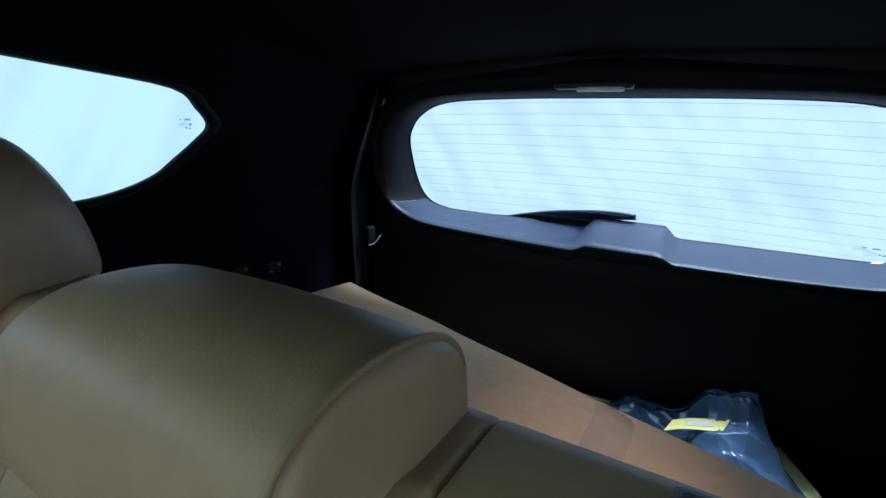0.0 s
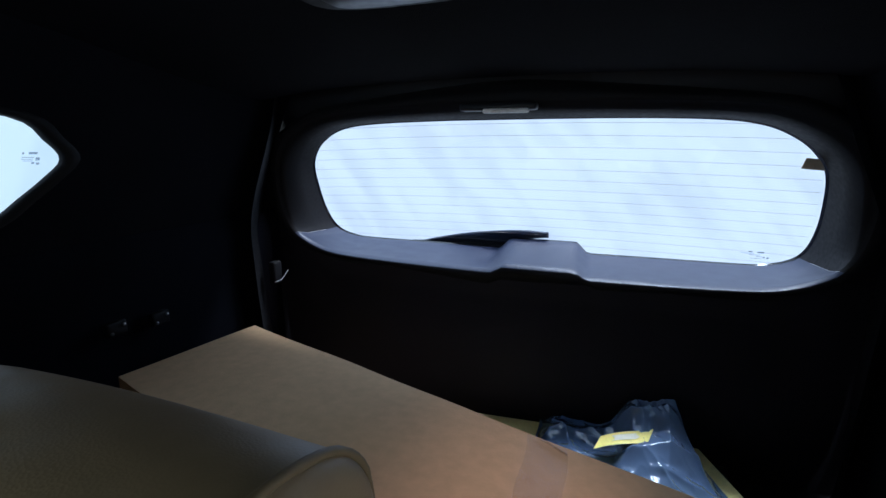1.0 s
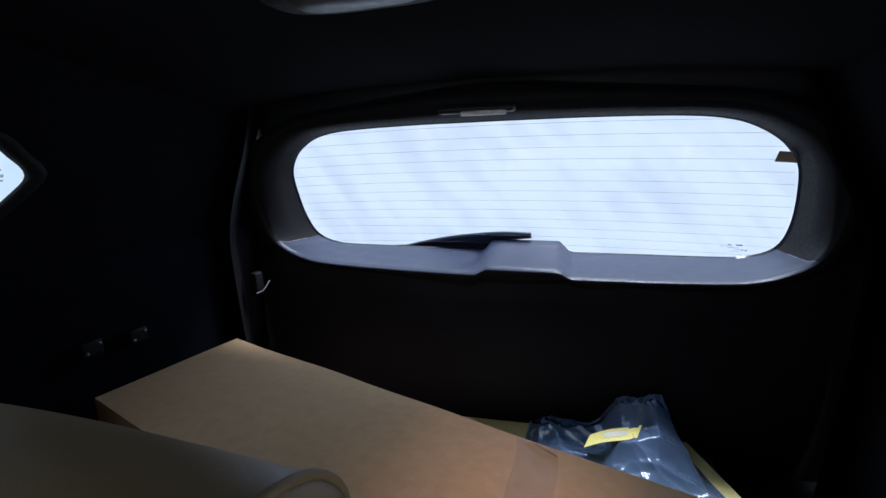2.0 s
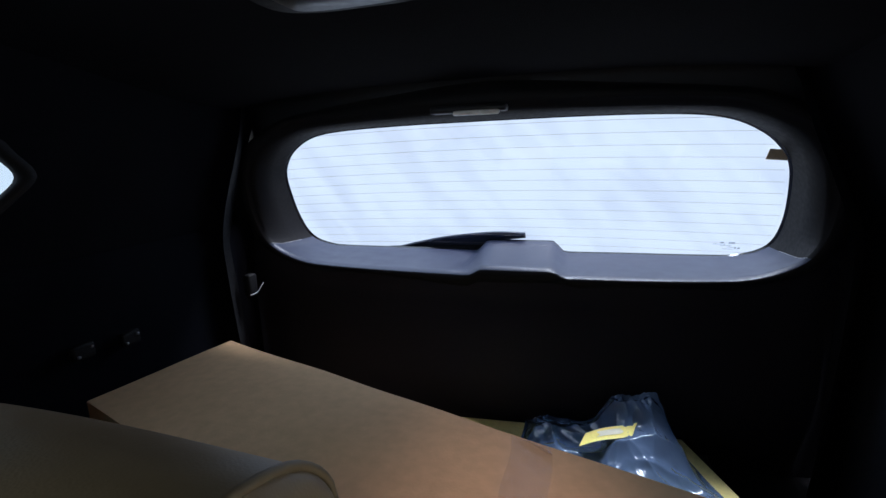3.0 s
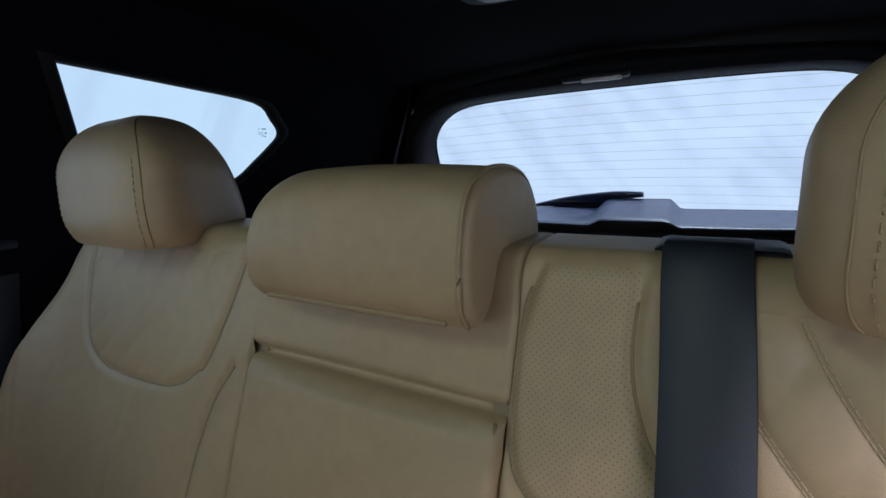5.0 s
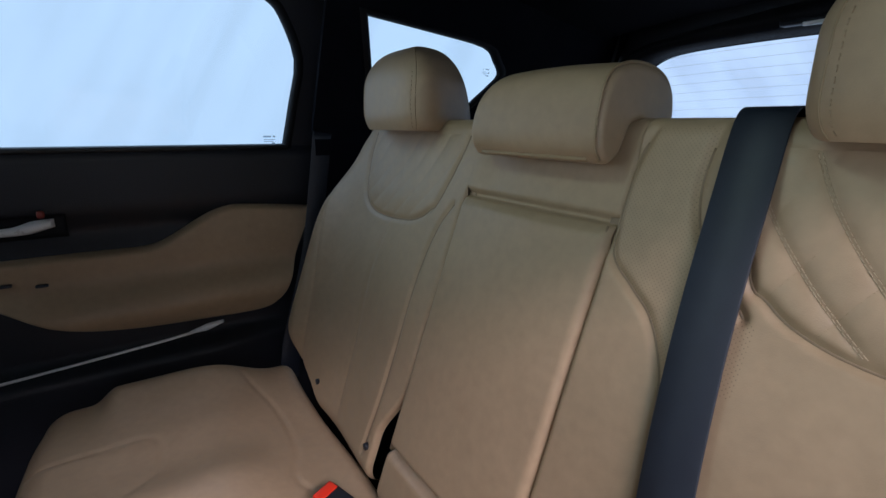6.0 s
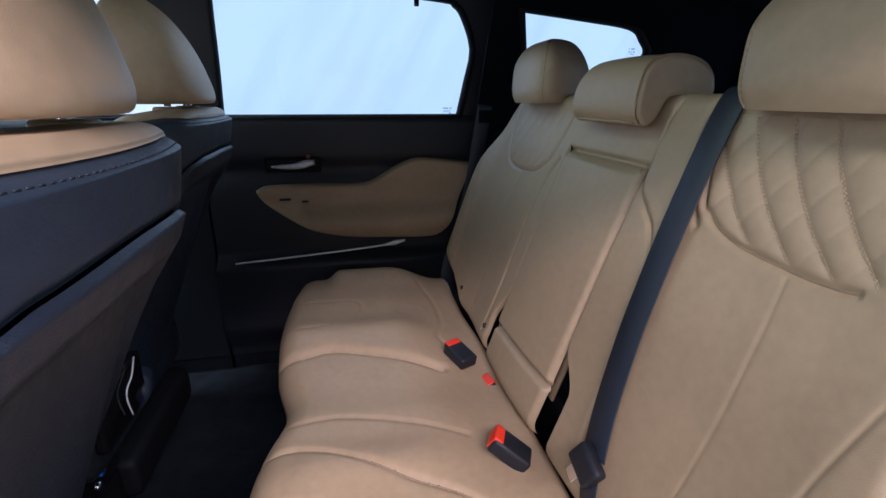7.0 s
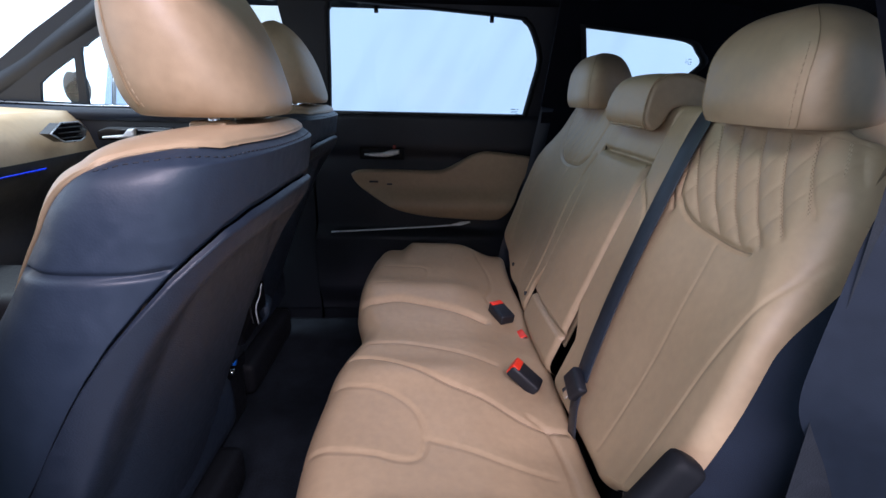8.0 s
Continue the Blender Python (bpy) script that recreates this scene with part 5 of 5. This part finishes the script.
def front_y(x):
    return -0.568 + 0.012 * abs(x + 0.0) - 0.012 * math.exp(-((abs(x) - 0.38) / 0.14) ** 2) + 0.035 * math.exp(-(x / 0.10) ** 2) + (0.06 if x > 0 else 0.012) * sstep(0.52, 0.64, abs(x))


def cushion_surface(u, v):
    x = -0.645 + 1.275 * u
    yf = front_y(x)
    R = 0.055
    e = min(x + 0.645, 0.630 - x)
    drop = roundoff(max(0, e), 0.035)
    if v < 0.30:
        t = v / 0.30
        if t < 0.5:
            return Vector((x, yf + 0.05 * (1 - t * 2), 0.12 + (0.32 - 0.12) * t * 2))
        a = (t - 0.5) * 2 * math.pi / 2
        top = cush_h(x, yf + R) - drop
        return Vector((x, yf + R - R * math.cos(a), top - R + R * math.sin(a)) if True else 0)
    y = yf + R + (-0.075 - yf - R) * (v - 0.30) / 0.70
    return Vector((x, y, cush_h(x, y) - drop - roundoff(max(0, -0.075 - y), 0.03)))


cushion = empty("rear_bench", "tan leather rear bench cushion with sewn panels", "car seat", (0, -0.3, 0.1), "rear seats")
cnx, cnv = 230, 130


def cz(u, v):
    p = cushion_surface(u, v)
    xr_ = lerp_table([(b, a) for a, b in RM], p.y)
    xl_ = lerp_table([(b, a) for a, b in ML], p.y)
    return 0 if p.x < xr_ else (1 if p.x < xl_ else 2)


for k, (nm, lb) in enumerate((("far_cushion", "tan leather seat cushion"), ("centre_cushion", "narrow tan leather centre cushion"), ("near_cushion", "tan leather seat cushion with perforated insert"))):
    part("cushion", grid(cushion_surface, cnx, cnv, False, lambda u, v: cz(u, v) == k), leather, cushion, lb)
part("seam", tube([(x, y, cush_h(x, y) + 0.0002) for x, y in ML if -0.50 < y < -0.10], 0.0014, 6), seam_tan, cushion)
part("seat_base", box(0, -0.28, 0.16, 1.22, 0.40, 0.28, 0.03), black, cushion)


# ---- belts and buckles ----
def buckle(x, y, z, yaw, tilt, label):
    b = empty("belt_buckle", label, "belt buckle", (x, y, z), "belt buckles")
    m = Matrix.Translation((x, y, z)) @ Euler((radians(tilt), 0, radians(yaw))).to_matrix().to_4x4()
    hb = box(0, 0, 0, 0.044, 0.028, 0.072, 0.007, seg=3)
    bmesh.ops.transform(hb, matrix=m, verts=hb.verts)
    part("housing", hb, black, b)
    rb = box(0, 0.002, 0.029, 0.037, 0.026, 0.018, 0.003)
    bmesh.ops.transform(rb, matrix=m, verts=rb.verts)
    part("release_button", rb, red, b, "red release button")
    return b


buckle(-0.113, -0.160, 0.366, -65, 78, "black seat belt buckle with red button in the cushion gap")
buckle(-0.044, -0.105, 0.304, 10, 25, "black seat belt buckle with red button in the cushion gap")
buckle(0.204, -0.155, 0.370, -26, 56, "black seat belt buckle with red button in the cushion gap")

belt = empty("seat_belt", "dark blue seat belt strap hanging down the backrest", "seat belt", (0.27, 0.0, 0.4))
cl = [(0.256, 0.165, 0.931), (0.256, 0.130, 0.937), (0.256, 0.108, 0.926), on_back(0.261, 0.86, 0.008), on_back(0.266, 0.76, 0.010), on_back(0.273, 0.68, 0.011), on_back(0.283, 0.60, 0.012),
      on_back(0.299, 0.52, 0.013), on_back(0.315, 0.47, 0.015), on_back(0.327, 0.44, 0.016)]
part("strap", ribbon(smooth_line(cl, 6), 0.047, (1, 0, 0), 0.0022), webbing, belt)
part("lower_strap", ribbon(smooth_line([on_back(0.328, 0.44, 0.016), on_back(0.342, 0.40, 0.014), on_back(0.360, 0.35, 0.0)], 5), 0.040, (1, 0, 0.2), 0.0022), webbing, belt)
part("tongue", box(0.330, -0.092, 0.440, 0.052, 0.020, 0.040, 0.007, Euler((radians(-20), radians(25), 0)).to_matrix().to_4x4(), 3), black, belt, "black belt tongue")
part("tongue_plate", box(0.308, -0.095, 0.412, 0.022, 0.004, 0.036, 0.002, Euler((radians(-20), radians(25), 0)).to_matrix().to_4x4()), chrome, belt, "metal belt tongue plate")
part("guide", box(0.262, 0.155, 0.925, 0.075, 0.05, 0.012, 0.005), black, belt)

belt2 = empty("seat_belt", "dark seat belt strap hanging on the far pillar", "seat belt", (-0.64, 0.05, 0.4))
part("strap", ribbon(smooth_line([(-0.660, 0.050, 0.90), (-0.660, 0.035, 0.80), (-0.657, 0.0, 0.60), (-0.650, -0.06, 0.40), (-0.645, -0.075, 0.30)], 6), 0.045, (0, 1, 0.1), 0.0022), webbing, belt2)
part("latch_mark", box(-0.648, -0.052, 0.470, 0.006, 0.005, 0.03, 0.002), satin, belt2)

# ---- doorway side of the rear seat ----
EDGE = curve_table([(0.20, 0.20), (0.40, 0.15), (0.50, 0.09), (0.57, 0.055), (0.64, 0.018), (0.70, 0.017), (0.77, 0.024), (0.83, 0.031), (0.88, 0.044), (0.96, 0.068)], 4)
part("seat_side_trim", grid(lambda u, v: (0.668 + 0.09 * u ** 1.4 + 0.012 * math.sin(math.pi * u), lerp_table(EDGE, 0.20 + 0.75 * v) + 0.13 * u, 0.20 + 0.75 * v), 20, 60), trim_navy, left, "dark moulded doorway trim")
part("doorway_trim", grid(lambda u, v: (0.75 + 0.06 * u, 0.06 + 0.12 * u + 0.16 * v, 0.05 + 1.20 * v), 10, 40), matt_black, left)
part("latch_cover", box(0.625, -0.100, 0.460, 0.036, 0.048, 0.185, 0.016, Euler((radians(-32), 0, 0)).to_matrix().to_4x4(), 3), matt_black, left, "black seat latch cover")

# ---- the boot: carton, bag and board ----
ang = math.atan2(-0.27, 0.89)
bx = Matrix.Translation((-0.541, 0.847, 0.0)) @ Matrix.Rotation(ang, 4, "Z")
carton = empty("carton", "large brown cardboard carton lying in the boot", "box", (-0.1, 0.6, 0.33))


def carton_top(u, v):
    x, y = 1.02 * u + 0.035 * v * (1 - u), -0.285 * v
    z = 0.680 + 0.006 * math.sin(math.pi * u) * math.sin(math.pi * v) - 0.003 * noise.noise((x * 5, y * 5, 0))
    return bx @ Vector((x, y, z))


part("top_flap", grid(carton_top, 60, 24), cardboard, carton)
for nm, p, q in (("side_panel", (0, 0), (1.02, 0)), ("side_panel", (0.035, -0.285), (1.02, -0.285)), ("end_panel", (0, 0), (0.035, -0.285)), ("end_panel", (1.02, 0), (1.02, -0.285))):
    part(nm, grid(lambda u, v: bx @ Vector((p[0] + (q[0] - p[0]) * u, p[1] + (q[1] - p[1]) * u, 0.335 + 0.344 * v)), 12, 8), cardboard, carton)
def tape(u, v):
    x, y = 0.686 + 0.058 * u + 0.34 * 0.22 * v + 0.003 * math.sin(v * 9), -0.002 - 0.22 * v
    p = carton_top(x / 1.02, -y / 0.285)
    lift = 0.0018 + 0.0010 * noise.noise((u * 4, v * 12, 3)) + 0.009 * math.exp(-((v - 0.02 - 0.09 * u) / 0.016) ** 2) * sstep(0.1, 0.5, u) + 0.003 * math.exp(-((v - 0.62 - 0.12 * u) / 0.02) ** 2)
    return p + Vector((0, 0, lift))


part("packing_tape", grid(tape, 16, 70), tape_film, carton, "clear wrinkled packing tape")

board = empty("yellow_board", "flat yellow board lying in the boot", "board", (0.2, 1.0, 0.42))
part("sheet", plate([(-0.10, 0.86), (0.515, 0.86), (0.484, 0.936), (0.419, 1.091), (0.10, 1.076), (-0.10, 1.06)], [], lambda a, b: (a, b, 0.436), (0, 0, -0.02)), yellow, board, smooth=False)
part("support_box", box(0.20, 0.97, 0.375, 0.54, 0.22, 0.08, 0.006), black, board)

bag_m = bpy.data.materials.new("blue_plastic_film")
bag_m.use_nodes = True
nt = bag_m.node_tree
nt.nodes.clear()
o_ = nt.nodes.new("ShaderNodeOutputMaterial")
t_ = nt.nodes.new("ShaderNodeBsdfTransparent")
t_.inputs["Color"].default_value = (0.40, 0.52, 0.72, 1)
p_ = nt.nodes.new("ShaderNodeBsdfPrincipled")
p_.inputs["Base Color"].default_value = (0.16, 0.25, 0.46, 1)
p_.inputs["Roughness"].default_value = 0.13
p_.inputs["Specular IOR Level"].default_value = 0.8
p_.inputs["Coat Weight"].default_value = 1.0
crease_ = nt.nodes.new("ShaderNodeTexNoise")
crease_.noise_type = "RIDGED_MULTIFRACTAL"
crease_.inputs["Scale"].default_value = 11
crease_.inputs["Detail"].default_value = 2.0
crease_.inputs["Distortion"].default_value = 0.6
bump_ = nt.nodes.new("ShaderNodeBump")
bump_.inputs["Strength"].default_value = 0.6
bump_.inputs["Distance"].default_value = 0.012
place_ = nt.nodes.new("ShaderNodeTexCoord")
nt.links.new(place_.outputs["Object"], crease_.inputs["Vector"])
nt.links.new(crease_.outputs["Fac"], bump_.inputs["Height"])
nt.links.new(bump_.outputs["Normal"], p_.inputs["Normal"])
nt.links.new(bump_.outputs["Normal"], p_.inputs["Coat Normal"])
mx = nt.nodes.new("ShaderNodeMixShader")
mx.inputs["Fac"].default_value = 0.60
nt.links.new(t_.outputs[0], mx.inputs[1])
nt.links.new(p_.outputs[0], mx.inputs[2])
nt.links.new(mx.outputs[0], o_.inputs["Surface"])

bag = empty("plastic_bag", "crumpled dark blue translucent plastic bag on a yellow board", "bag", (0.25, 1.02, 0.435))


BAG_RIDGE = [(0.02, 0.440), (0.10, 0.446), (0.18, 0.458), (0.245, 0.478), (0.276, 0.520), (0.30, 0.524), (0.345, 0.534), (0.365, 0.516), (0.41, 0.470), (0.45, 0.442), (0.49, 0.438)]


rnd = random.Random(11)
CREASE = [(rnd.uniform(0.0, 0.5), rnd.uniform(0.82, 1.10)) for _ in range(30)]


CRUMPLE = [(rnd.gauss(0.305, 0.03), rnd.gauss(1.03, 0.035)) for _ in range(26)]


def bag_top(u, v):
    y = 0.84 + 0.245 * v
    x = 0.075 + (0.38 - 0.42 * (y - 0.935)) * u
    lift = (lerp_table(BAG_RIDGE, x + 0.25 * (1.05 - y) * (x - 0.3)) - 0.437) * sstep(0.80, 1.05, y) * (1 - sstep(1.062, 1.085, y))
    ridge = (1 - abs(noise.noise((x * 13 + y * 5, y * 9, 1)))) ** 6
    facet = min(math.hypot((x - a) * 1.0, (y - b) * 1.6) for a, b in CREASE)
    fold = math.exp(-((x - 0.315) / 0.05) ** 2) * sstep(0.98, 1.03, y)
    knot = min(math.hypot(x - a, (y - b) * 1.3) for a, b in CRUMPLE) if fold > 0.02 else 0.0
    fine_ = (1 - abs(noise.noise((x * 31, y * 27 + x * 12, 4)))) ** 4
    edge = min(u, 1 - u, v, 1 - v)
    return (x + 0.010 * noise.noise((x * 9, y * 9, 7)), y, 0.437 + (lift + (0.30 + 0.22 * fold) * facet + (0.006 + 0.012 * fold) * ridge + 0.8 * fold * min(knot, 0.02) + (0.0015 + 0.006 * fold) * fine_ - 0.006) * sstep(0, 0.10, edge))


part("film", grid(bag_top, 180, 110), bag_m, bag)
def label_sheet(u, v):
    x, y = 0.204 + 0.100 * u + 0.012 * v, 0.926 + 0.026 * u + 0.040 * v
    return (x, y, 0.492 + 0.026 * u + 0.006 * v + 0.003 * math.sin(u * 5))


part("shipping_label", grid(label_sheet, 12, 6), yellow_label, bag, "yellow paper label")
part("label_print", grid(lambda u, v: Vector(label_sheet(0.30 + 0.45 * u + 0.05 * math.sin(v * 5), 0.30 + 0.45 * v)) + Vector((0, 0, 0.0012)), 8, 4), white_print, bag, "pale printed patch")

# small fittings on the boot's side trim
fit_hook = empty("trim_hook", "black coat hook with a bright edge on the boot trim", "hook", (-0.61, 1.0, 0.76))
part("base", box(-0.618, 1.02, 0.755, 0.02, 0.03, 0.06, 0.006), matt_black, fit_hook)
part("bright_edge", tube(smooth_line([(-0.604, 0.998, 0.735), (-0.60, 1.02, 0.738), (-0.598, 1.045, 0.757)], 4), 0.0014, 6), lens_grey, fit_hook)
for k, (y, z) in enumerate(((0.61, 0.745), (0.70, 0.735))):
    f_ = empty("trim_socket", "small black socket on the boot trim", "socket", (-0.64, y, z), "boot sockets")
    part("plate", box(-0.648, y, z, 0.014, 0.04, 0.028, 0.005), matt_black, f_)
    part("screw", tube([(-0.642, y - 0.012, z - 0.006), (-0.638, y - 0.012, z - 0.006)], 0.003, 8), satin, f_)
    part("screw", tube([(-0.642, y + 0.012, z + 0.006), (-0.638, y + 0.012, z + 0.006)], 0.003, 8), satin, f_)
